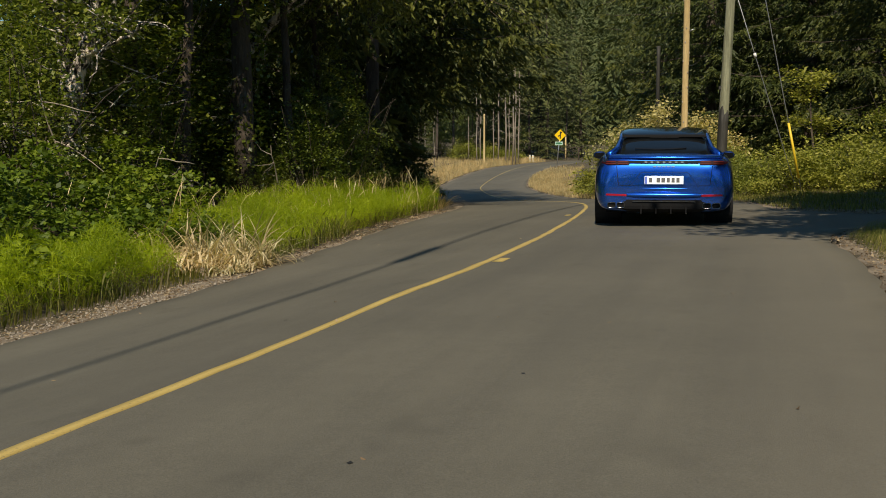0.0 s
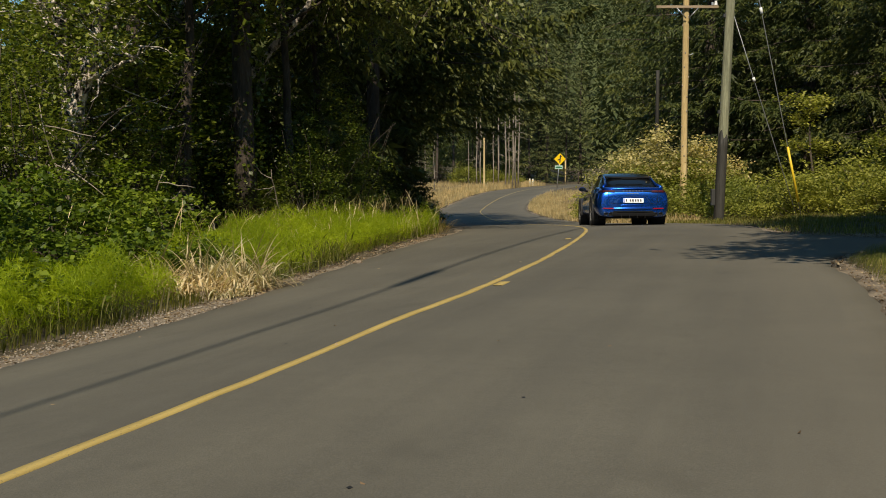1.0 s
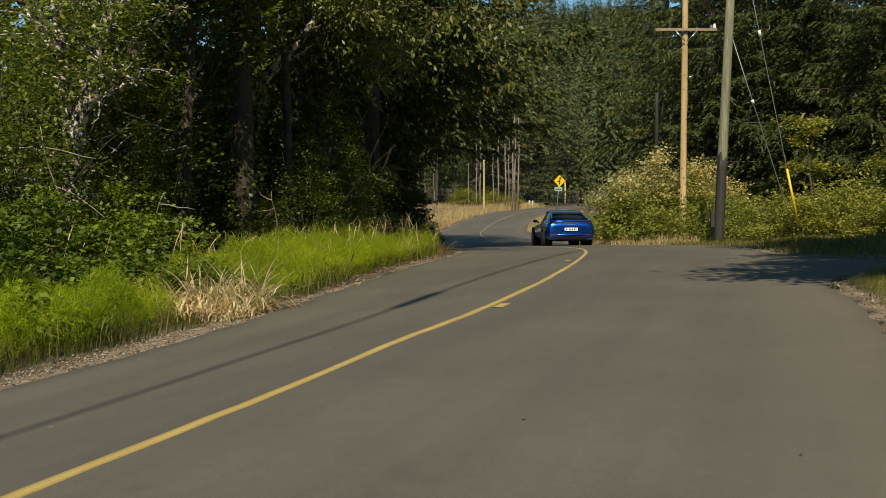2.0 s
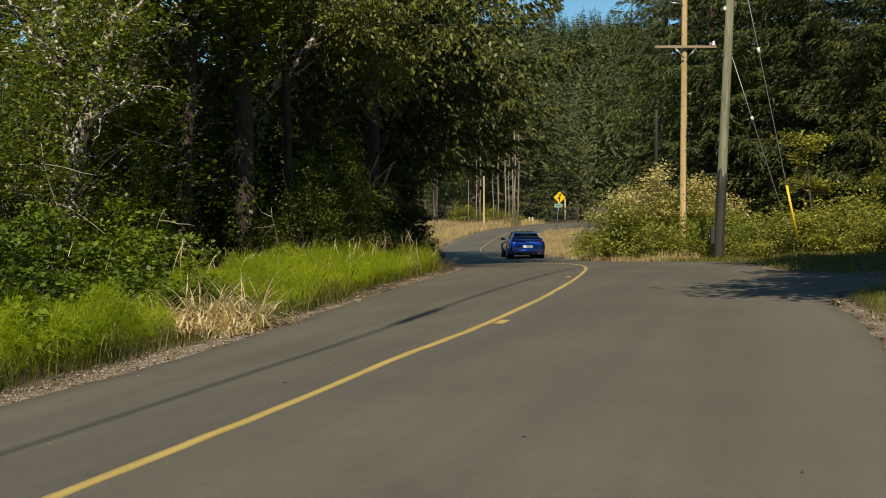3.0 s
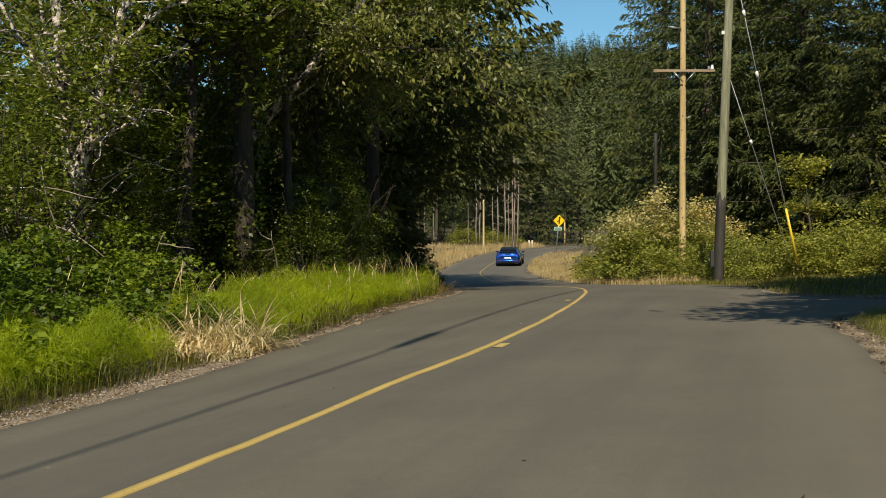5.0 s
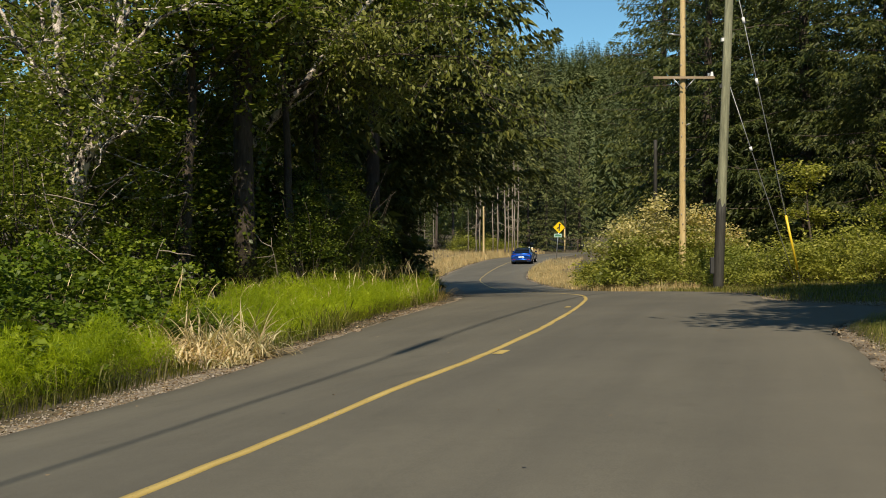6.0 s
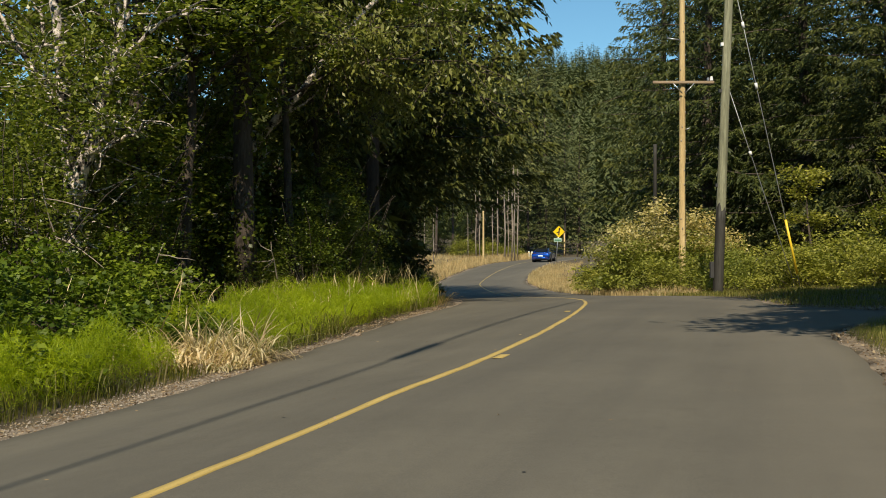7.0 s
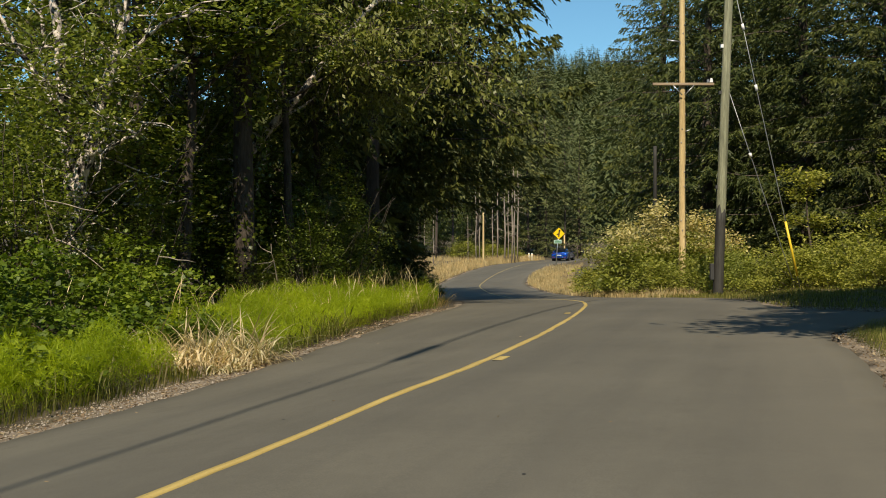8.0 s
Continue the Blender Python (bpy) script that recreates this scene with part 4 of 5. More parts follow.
z2 = float(land(*P2))
anchor = np.array([10.78, 31.5, float(land(10.78, 31.5))])
for guy_h, foot in ((6.05, anchor + [-0.05, 0.25, 0.0]), (9.3, anchor)):
    top = np.array([P2[0] + 0.038 * guy_h + 0.12, P2[1], z2 + guy_h])
    guy = wire("guy_wire", top, foot, 0.0, 0.013, GUY_STEEL, "taut grey steel guy wire from pole to ground", "guy wire", 4)
    for f in ((0.30, ) if guy_h < 8 else (0.13, 0.326)):
        p = top + (foot - top) * f
        q = top + (foot - top) * (f + 0.02)
        V, Q, C = tube([p, q], [0.045, 0.045], 8)
        mesh_part("strain_insulator", V, [Q, C], CERAMIC, guy, "white strain insulator")
    if guy_h > 8:
        p, q = top + (foot - top) * 0.771, top + (foot - top) * 0.95
        V, Q, C = tube([p, q], [0.036, 0.036], 10)
        mesh_part("guard", V, [Q, C], GUARD_YELLOW, guy, "bright yellow plastic guy guard")
# overhead cable along the road, whose shadow lies on the far lane
SH = Vector((-_d.x / _d.z, -_d.y / _d.z, 0))
CAB_A = np.array([4.95 - SH.x * 12.0, 30.4 - SH.y * 12.0, 11.8])
CAB_B = np.array([-6.1 - SH.x * 11.8, -9.0 - SH.y * 11.8, 11.5])
over = wire("overhead_cable", CAB_A, CAB_B, 0.0, 0.029, CABLE, "thick black overhead cable between poles", "cable", 40)
V, Q, C = tube([CAB_A + (CAB_B - CAB_A) * f for f in (0.448, 0.455, 0.487, 0.494)], [0.04, 0.08, 0.08, 0.04], 10)
mesh_part("splice_case", V, [Q, C], CABLE, over, "black splice case", smooth=True)

wire("slack_cable", np.array([P2[0] + 0.1, P2[1] + 0.15, 5.4]), np.array([P1[0] + 0.1, P1[1] - 0.1, 4.6]), 0.5, 0.016, CABLE, "slack dark cable between the two poles")


def build_rock(x, y, r, seed):
    rng = np.random.default_rng(seed)
    bm = bmesh.new()
    bmesh.ops.create_icosphere(bm, subdivisions=3, radius=r)
    for v in bm.verts:
        k = 1 + 0.35 * noise.noise(v.co * (2.2 / r) + Vector((seed, 0, 0))) + 0.1 * noise.noise(v.co * (7 / r))
        v.co = Vector((v.co.x * k * 1.35, v.co.y * k, v.co.z * k * 0.75))
    rock = part("rock", bm, ROCK, None, smooth=False)
    tagged(rock, "rough tan clod of stone at the road's edge", "rock", "rocks on the shoulder")
    rock.matrix_basis = pose(x, y, float(land(x, y)) + r * 0.3, 0, 0, rng.uniform(0, 360))


ROCK = surface("tan_rock", (0.17, 0.125, 0.085), (0.34, 0.27, 0.19), 0.9, 6.0, 40.0, 0.8)
for k, (rx_, ry_, r) in enumerate(((-2.68, 11.6, 0.085), (-3.12, 10.95, 0.075), (-3.87, 10.1, 0.05), (-4.2, 9.2, 0.04), (-1.2, 14.6, 0.05))):
    build_rock(rx_, ry_, r, k + 2)



def build_sign(x, y):
    sign = tagged(new("road_sign"), "yellow diamond warning sign with a junction symbol on a leaning post", "road sign")
    V, Q, C = tube([(0, 0, -0.3), (0.17, 0, 1.8), (0.33, 0, 3.35)], [0.045, 0.045, 0.045], 8)
    mesh_part("post", V, [Q, C], STEEL, sign, "grey post", smooth=True)
    r = 0.55
    bm = panel([(-r, 0), (0, -r), (r, 0), (0, r)], 0, 0.02)
    bmesh.ops.translate(bm, vec=(0.31, -0.07, 3.12), verts=bm.verts)
    board = part("diamond_board", bm, SIGN_YELLOW, sign, "yellow diamond board", bevel=0.006)
    for poly in ([(-0.06, -0.34), (0.04, -0.34), (0.10, 0.30), (0.0, 0.36), (-0.02, 0.3)], [(0.02, -0.06), (-0.2, -0.15), (-0.22, -0.05), (0.03, 0.06)], [(0.0, 0.30), (0.14, 0.18), (0.17, 0.26), (0.06, 0.38)]):
        bm = panel(poly, 0, 0.006)
        bmesh.ops.translate(bm, vec=(0.31, -0.08, 3.12), verts=bm.verts)
        part("symbol_bar", bm, SIGN_BLACK, board)
    tab = part("tab", box_bm(-0.16, 0.56, -0.075, -0.055, 2.2, 2.52), SIGN_PALE, sign, "pale green tab board", bevel=0.005)
    part("tab_bar", box_bm(-0.10, 0.50, -0.081, -0.076, 2.28, 2.39), SIGN_GREEN, tab)
    part("tab_bar", box_bm(-0.04, 0.36, -0.081, -0.076, 2.43, 2.47), SIGN_GREEN, tab)
    sign.matrix_basis = at(x, y, 0, 0)


build_sign(10.55, 98.0)


def build_twig_rails(x, y):
    fence = tagged(new("rail_fence"), "tall tan post with dark rails standing in for bare twigs", "fence")
    for k, (px, h, m) in enumerate(((0.0, 3.1, POLE_WOOD), (1.75, 1.6, BARK_DARK))):
        V, Q, C = tube([(px, 0, -0.3), (px + 0.03, 0, h * 0.5), (px, 0, h)], [0.11, 0.105, 0.095], 9)
        mesh_part("post", V, [Q, C], m, fence, smooth=True)
    # made-up rails in place of dark bare twigs
    for h in (0.75, 1.2, 1.65):
        V, Q, C = tube([(-0.1, -0.11, h + 0.04), (0.9, -0.12, h - 0.02), (2.05, -0.11, h + 0.05)], [0.03, 0.035, 0.03], 7)
        mesh_part("rail", V, [Q, C], BARK_DARK, fence, smooth=True)
    fence.matrix_basis = at(x, y, 0, 0)


build_twig_rails(16.25, 140.0)

far_pole = build_pole(9.95, 49.0, 6.9, 0.095, 0.085, DARK_POLE, "dark old utility pole standing before the firs")


def build_white_post(x, y):
    post = tagged(new("marker_post"), "short white wooden marker post beside the bend", "post", "marker posts")
    part("shaft", box_bm(-0.09, 0.09, -0.05, 0.05, -0.2, 0.85), SIGN_WHITE, post, bevel=0.015)
    part("reflector", box_bm(-0.05, 0.05, -0.058, -0.051, 0.6, 0.75), SIGN_YELLOW, post)
    post.matrix_basis = at(x, y, 0, 0)


for post_x in (10.35, 10.72):
    build_white_post(post_x, 126.0)


# ---- left wood ----
def place(tree, x, y, turn=0.0, scale=1.0, sink=0.05):
    tree.matrix_basis = at(x, y, turn, sink) @ Matrix.Diagonal((scale, scale, scale, 1))
    return tree


def copies(tree, spots, group, sink=0.05):
    """Copies of one tree at (x, y, turn, size)."""
    tagged(tree, group=group)
    for k, (x, y, turn, sc) in enumerate(spots):
        if k == 0:
            place(tree, x, y, turn, sc, sink)
        else:
            t = copy_thing(tree, Matrix())
            place(t, x, y, turn, sc, sink)


AL = dict(reach=3.4, limbs=19, subs=9, per=68, leaf=0.098, twig=(0.08, 0.24), fill=0.15, crook=0.16)


def forked_alder():
    """The pale forked alder at the wood's edge: two stems, bare-looking limbs and dead twigs among the leaves."""
    rng = np.random.default_rng(301)
    stems = [([(0, 0, -0.1), (0.02, 0, 1.4), (-0.04, 0.05, 2.3), (-0.14, 0.1, 3.05), (-0.24, 0.1, 3.85), (-0.4, 0.2, 5.4), (-0.5, 0.2, 7.4), (-0.4, 0.3, 9.2)], 0.15, 0.03),
             ([(0.0, 0, 1.85), (0.23, -0.05, 2.6), (0.38, -0.1, 3.12), (0.60, -0.1, 3.92), (0.80, -0.15, 4.45), (0.92, -0.2, 5.2), (1.2, -0.3, 6.8), (1.3, -0.2, 8.6)], 0.12, 0.025),
             ([(-0.15, 0.1, 3.15), (-0.48, 0.05, 3.65), (-0.82, 0.0, 4.2), (-1.3, -0.1, 5.0), (-1.6, -0.1, 6.0)], 0.065, 0.015),
             ([(0.23, -0.05, 2.6), (0.52, -0.35, 2.62), (1.04, -0.7, 2.76), (1.45, -0.9, 2.98)], 0.05, 0.012),
             ([(0, 0, 0.9), (-0.5, -0.2, 1.35), (-1.1, -0.5, 1.62), (-1.9, -0.7, 2.1)], 0.055, 0.015),
             ([(0.6, -0.1, 3.95), (0.95, -0.3, 4.1), (1.5, -0.5, 4.5), (2.1, -0.6, 4.7)], 0.045, 0.012)]
    wood, twigs, C = [], [], []
    for pts, r0, r1 in stems:
        P, n = np.array(pts, float), len(pts)
        t = np.linspace(0, n - 1, 4 * n)
        Q = np.stack([np.interp(t, np.arange(n), P[:, m]) for m in range(3)], -1) + rng.normal(size=(4 * n, 3)) * 0.018
        wood.append(tube(Q, np.linspace(r0, r1, 4 * n) * rng.uniform(0.9, 1.12, 4 * n), 10))
        length = np.linalg.norm(np.diff(P, axis=0), axis=1).sum()
        for k in range(int(length * 6)):
            g = rng.uniform(0.12, 1.0)
            st = Q[int(g * (4 * n - 1))]
            a = rng.uniform(0, 2 * math.pi)
            way = np.array([math.cos(a), math.sin(a) - 0.25, rng.uniform(-0.2, 0.6)])
            S, q = limb(rng, st, way, rng.uniform(0.7, 1.9), 0.016, 7, 0.2, 0.02, 0.05)
            twigs.append(tube(S, q, 4))
            if k % 4 == 0:
                continue
            for j in range(2):
                c0 = S[rng.integers(3, 7)]
                m = int(rng.uniform(25, 70))
                C.append(c0 + rng.normal(size=(m, 3)) * [0.20, 0.20, 0.10])
    C = np.concatenate(C)
    V, F = leaves(rng, C, 0.085, 0.055, spread=0.8, axis=np.array([0, -0.2, -0.3]), fold=0.12, flat=0.5)
    tree = tagged(new("alder"), "forked alder with pale blotched bark and dead twigs", "tree", "alders in the wood's edge")
    timber(wood + twigs, len(wood), BARK_GREY, tree)
    mesh_part("crown", V, F, LEAF_ALDER, tree)
    return tree


place(forked_alder(), -5.66, 16.0)
al1 = broadleaf("alder", 3, "alder with pale patchy bark and sunlit green leaves", LEAF_ALDER, BARK_GREY, H=9.5, trunk_r=0.13, low=0.16, lean=(0.3, 0), **AL)
# the last copy is added out of view to cast dapples on the understory
copies(al1, [(-7.6, 20.6, 100, 1.05), (-9.4, 17.5, 210, 1.15), (-6.3, 24.0, 40, 1.1), (-11.8, 4.0, 30, 1.0)], "alders in the wood's edge")
al2 = broadleaf("alder", 8, "crooked alder with pale limbs and sunlit green leaves", LEAF_ALDER, BARK_GREY, H=8.6, trunk_r=0.11, low=0.12, lean=(-0.10, 0), **AL)
copies(al2, [(-7.9, 18.6, 150, 1.15), (-8.8, 24.5, 60, 1.0), (-10.8, 21.0, 300, 1.3), (-5.6, 21.9, 250, 1.0)], "alders in the wood's edge")
will = (broadleaf("willow", 31, "tree with drooping olive-green leaves over the road", LEAF_OLIVE, BARK_DARK, H=9.6, trunk_r=0.10, reach=5.9, limbs=24, subs=14, per=84, leaf=0.125, ratio=0.42, low=0.44, droop=0.095, hang=0.9, bias=(1.0, -0.3, 0.05), flat=0.1, fill=0.2))
copies(will, [(-3.3, 23.0, 0, 1.08), (-3.0, 26.5, 10, 1.1)], "drooping trees over the road")
place(conifer("fir", 41, "old fir with a thick brown trunk and dead lower limbs", H=21, R=3.0, base=8.0, whorls=28, per=6, step=0.24, trunk_r=0.215, size=0.2, droop=0.5, bare=0.4), -3.95, 21.2)
_rng = np.random.default_rng(410)
_h, _a = 7.0 * _rng.uniform(0, 1, 2600) ** 1.2, _rng.uniform(0, 2 * math.pi, 2600)
_keep = np.sin(_h * 2.3 + 2 * np.sin(_a)) + _rng.normal(size=2600) * 0.5 > -0.1
_r = np.interp(_h, [0, 1, 7], [0.30, 0.255, 0.22]) + np.abs(_rng.normal(size=2600)) * 0.10
V, F = leaves(_rng, np.stack([_r * np.cos(_a), _r * np.sin(_a), _h], -1)[_keep], 0.09, 0.075, axis=np.array([0, 0, -0.6]), spread=0.7)
ivy = tagged(mesh_part("ivy", V, F, LEAF_ALDER), "dark green ivy climbing the old fir's trunk", "ivy")
ivy.matrix_basis = at(-3.95, 21.2)
place(conifer("fir", 43, "broad dark fir with limbs hanging over the road", H=26, R=6.9, base=4.6, whorls=50, per=9, step=0.20, trunk_r=0.36, size=0.30, slim=0.38, droop=0.20, power=0.42, hang=0.9, uneven=0.42), -2.6, 41.0)
# its crown, above the view, is added to shade the broad fir
tall = conifer("fir", 48, "tall fir with a long bare trunk and a high dense crown added for shade", H=27, R=5.4, base=9.8, whorls=30, per=8, step=0.36, trunk_r=0.24, size=0.5, slim=0.45, droop=0.3, power=0.6, hang=0.5)
copies(tall, [(-2.2, 34.5, 0, 1.0)], "tall firs over the bend")
big = conifer("fir", 44, "large dark fir in the shady wood", H=24, R=5.0, base=0.6, whorls=42, per=7, step=0.36, trunk_r=0.34, size=0.46, slim=0.45, droop=0.38, power=0.55, hang=0.8)
copies(big, [(-4.9, 27.5, 200, 0.9), (-11.0, 30.0, 10, 1.0), (-4.0, 38.0, 30, 0.42), (-4.4, 43.5, 110, 0.5), (-3.2, 35.0, 200, 0.36), (-4.2, 47.5, 20, 0.4), (-4.6, 40.5, 260, 0.5), (-3.3, 40.0, 80, 0.3), (-2.7, 43.0, 310, 0.26), (-2.6, 36.5, 10, 0.27), (-1.55, 42.0, 70, 0.27), (-1.75, 46.0, 150, 0.28), (-2.3, 50.0, 20, 0.34)], "firs in the near wood")

# understory on the left
bush = shrub("understory_bush", 51, "broad bright-green leafy understory bush", LEAF_BRIGHT, 2.2, 1.8, 1.2, 130, 30, 0.072, ratio=0.75, fill=0.10)
copies(bush, [(-4.9, 11.2, 0, 0.98), (-5.6, 9.6, 80, 1.0), (-4.9, 13.2, 190, 1.08), (-6.3, 12.2, 40, 1.1), (-6.8, 10.3, 260, 1.1), (-4.6, 15.4, 130, 1.1), (-7.3, 13.8, 20, 1.2), (-6.2, 8.4, 310, 0.8)], "understory bushes")
bush = shrub("dark_bush", 55, "dark green leafy bush under the trees", LEAF_ALDER, 2.8, 2.4, 2.0, 150, 28, 0.09, fill=0.2)
copies(bush, [(-3.9, 21.4, 120, 0.6), (-0.75, 45.5, 30, 0.6), (-1.3, 48.5, 190, 0.75), (-1.0, 51.5, 260, 0.7), (-1.6, 55.5, 80, 0.8), (-1.9, 60.0, 200, 0.8), (-7.6, 16.5, 220, 1.2), (-3.2, 24.0, 50, 0.75), (-5.2, 22.0, 170, 1.0), (-2.9, 28.0, 280, 0.75), (-4.6, 26.0, 90, 1.1), (-2.0, 33.5, 200, 0.65)], "dark bushes")

thick = shrub("thicket", 57, "tall tangled thicket of green saplings", LEAF_ALDER, 3.0, 2.6, 4.6, 270, 17, 0.1, fill=0.22, stems=14)
copies(thick, [(-6.0, 14.7, 60, 0.72), (-7.3, 13.0, 160, 0.8), (-5.0, 17.0, 20, 0.5), (-8.0, 14.6, 300, 0.95), (-4.9, 21.6, 0, 0.8), (-2.9, 21.8, 130, 0.56), (-2.5, 38.2, 200, 0.55), (-7.0, 17.6, 100, 1.0), (-8.6, 16.2, 200, 1.1), (-5.9, 19.2, 280, 1.15), (-2.9, 25.6, 40, 0.85), (-3.4, 29.5, 140, 0.95), (-10.2, 18.8, 30, 1.3), (-6.6, 22.0, 230, 1.3), (18.8, 41.5, 200, 1.2), (-2.2, 24.0, 10, 0.6), (-6.0, 27.5, 250, 1.6), (8.6, 134.0, 20, 1.35), (5.9, 132.0, 200, 1.1), (2.8, 127.0, 300, 0.9), (-0.6, 119.0, 10, 0.9), (-3.5, 126.0, 40, 1.5), (-0.3, 130.0, 120, 1.6), (3.2, 133.0, 210, 1.5), (-7.0, 121.0, 310, 1.6)], "thickets under the alders")
low = shrub("bramble", 58, "low bramble with bright leaves in the verge", LEAF_BRIGHT, 1.3, 1.1, 0.6, 50, 40, 0.075, ratio=0.8, fill=0.13, stems=6)
copies(low, [(-5.0, 8.3, 0, 0.9), (-4.3, 10.2, 150, 1.1), (-3.9, 12.4, 260, 1.0), (-3.1, 13.6, 20, 0.8)], "brambles in the verge")

fuzz("horsetail_patch", 61, np.concatenate([beside(61, 145000, 12.4, 23.0, -2.7, -0.36, 1, -0.4), beside(64, 95000, 5.2, 10.4, -2.6, -0.8, 1, -0.7)]), 0.60, 0.085, GRASS_LIME, "dense feathery lime-green horsetail along the road")
blades("verge_grass", 62, beside(62, 7500, 5.0, 26.0, -1.6, lambda y: -0.45 - 0.25 * (1 - ramp_to(8, 11, y))), 0.30, 0.008, GRASS_GREEN, "mixed green and straw verge grass", 0.8)
def arching(name, seed, XY, height, width, mat, label, bow=0.7, heads=0.0, wild=0.3):
    """Long blades or stalks that rise and arch over, some with a seed head; one object."""
    rng = np.random.default_rng(seed)
    n, k = len(XY), 7
    B = np.stack([XY[:, 0], XY[:, 1], land(XY[:, 0], XY[:, 1]) - 0.02], -1)
    h = height * rng.uniform(0.45, 1.15, n)
    a = rng.uniform(0, 2 * math.pi, n)
    d = np.stack([np.cos(a), np.sin(a), 0 * a], -1)
    s = np.stack([-np.sin(a), np.cos(a), 0 * a], -1)
    turn = (rng.uniform(0.05, wild, n)[:, None] + np.linspace(0, 1, k)[None, :] ** 1.1 * (bow * rng.uniform(0.2, 1.6, n))[:, None])
    step = (h / (k - 1))[:, None, None] * (np.sin(turn)[..., None] * d[:, None] + np.cos(turn)[..., None] * np.array([0, 0, 1.0]))
    P = B[:, None] + np.concatenate([np.zeros((n, 1, 3)), np.cumsum(step[:, :-1], 1)], 1)
    has = rng.random(n) < heads
    prof = np.where(has[:, None], np.array([0.5, 0.5, 0.5, 0.4, 1.6, 2.2, 0.5])[None], np.array([0.7, 0.9, 1.0, 1.0, 0.8, 0.55, 0.1])[None])
    W = (width * rng.uniform(0.6, 1.4, n))[:, None, None] * prof[..., None] * s[:, None]
    V = np.stack([P - W / 2, P + W / 2], 2).reshape(-1, 3)
    o = (np.arange(n) * 2 * k)[:, None, None] + (np.arange(k - 1) * 2)[None, :, None]
    F = (o + np.array([0, 1, 3, 2])).reshape(-1, 4)
    return tagged(mesh_part(name, V, F, mat), label, "grass", kind="stuff")


arching("tall_grass", 65, np.concatenate([beside(65, 420, 15.5, 25.0, -3.6, -1.3), beside(66, 70, 11.0, 15.0, -3.4, -1.4), beside(70, 60, 19.5, 22.0, -0.9, -0.3)]), 0.95, 0.0055, GRASS_STRAW, "tall pale arching grass stalks with seed heads", 1.0, 0.6, 0.25)
arching("dry_tuft", 77, beside(77, 160, 22.0, 24.5, -1.3, -0.25), 0.5, 0.01, GRASS_DRY, "brown dead grass at the end of the green verge", 1.2, 0.2, 0.6)
arching("straw_clump", 63, np.concatenate([beside(63, 800, 10.65, 11.6, -1.05, -0.2), beside(73, 380, 10.5, 11.45, -1.9, -0.9)]), 0.72, 0.017, GRASS_STRAW, "bleached tangled clump of dead straw-coloured grass", 2.6, 0.0, 1.3)
arching("broken_stems", 74, beside(74, 26, 9.7, 11.8, -1.7, -0.5), 0.75, 0.014, GRASS_STRAW, "broken pale stems leaning out of the straw", 0.3, 0.0, 0.9)
arching("verge_tufts", 75, np.concatenate([beside(75, 900, 11.4, 15.0, -1.0, -0.3), beside(76, 500, 5.2, 9.4, -1.2, -0.7)]), 0.42, 0.009, GRASS_GREEN, "loose tufts of green and straw grass by the shoulder", 1.3, 0.1, 0.5)


def dead_branch(seed, x, y, length, lean):
    rng = np.random.default_rng(seed)
    P, R = limb(rng, (0, 0, -0.05), (lean, rng.uniform(-0.3, 0.1), 0.8), length, 0.022, 9, 0.16)
    wood = [tube(P, R, 6)]
    for k in range(5):
        S, q = limb(rng, P[rng.integers(2, 8)], rng.normal(size=3) + [lean, 0, 0.4], length * rng.uniform(0.2, 0.45), 0.009, 5, 0.2)
        wood.append(tube(S, q, 4))
    V, F = joined(wood)
    ob = tagged(mesh_part("dead_branch", V, F, BARK_SNAG, smooth=True), "pale dead branch sticking out of the undergrowth", "branch", "dead branches")
    ob.matrix_basis = at(x, y)


for k, (bx, by, bl, be) in enumerate(((-3.9, 17.3, 1.3, -0.5), (-3.6, 17.8, 1.0, -0.9), (-4.3, 16.2, 1.5, 0.4), (-3.0, 21.0, 1.6, -0.6), (-5.0, 14.8, 2.3, -0.3))):
    dead_branch(400 + k, bx, by, bl, be)


def litter(seed, XY, size, mat, label):
    """Dead leaves and chips lying about."""
    rng = np.random.default_rng(seed)
    C = np.stack([XY[:, 0], XY[:, 1], land(XY[:, 0], XY[:, 1]) + rng.uniform(0.008, 0.03, len(XY))], -1)
    V, F = leaves(rng, C, size, size * 0.7, spread=0.8, flat=0.8, fold=0.25)
    tagged(mesh_part("leaf_litter", V, F, mat), label, "litter", kind="stuff")


litter(67, np.concatenate([beside(67, 3800, 5, 22, -0.7, -0.02), beside(68, 2600, 6, 20, 0.03, 0.8), beside(69, 900, 15.8, 18.6, 0.05, 1.9)]), 0.035, LITTER, "brown and tan dead leaves on the road's shoulders")

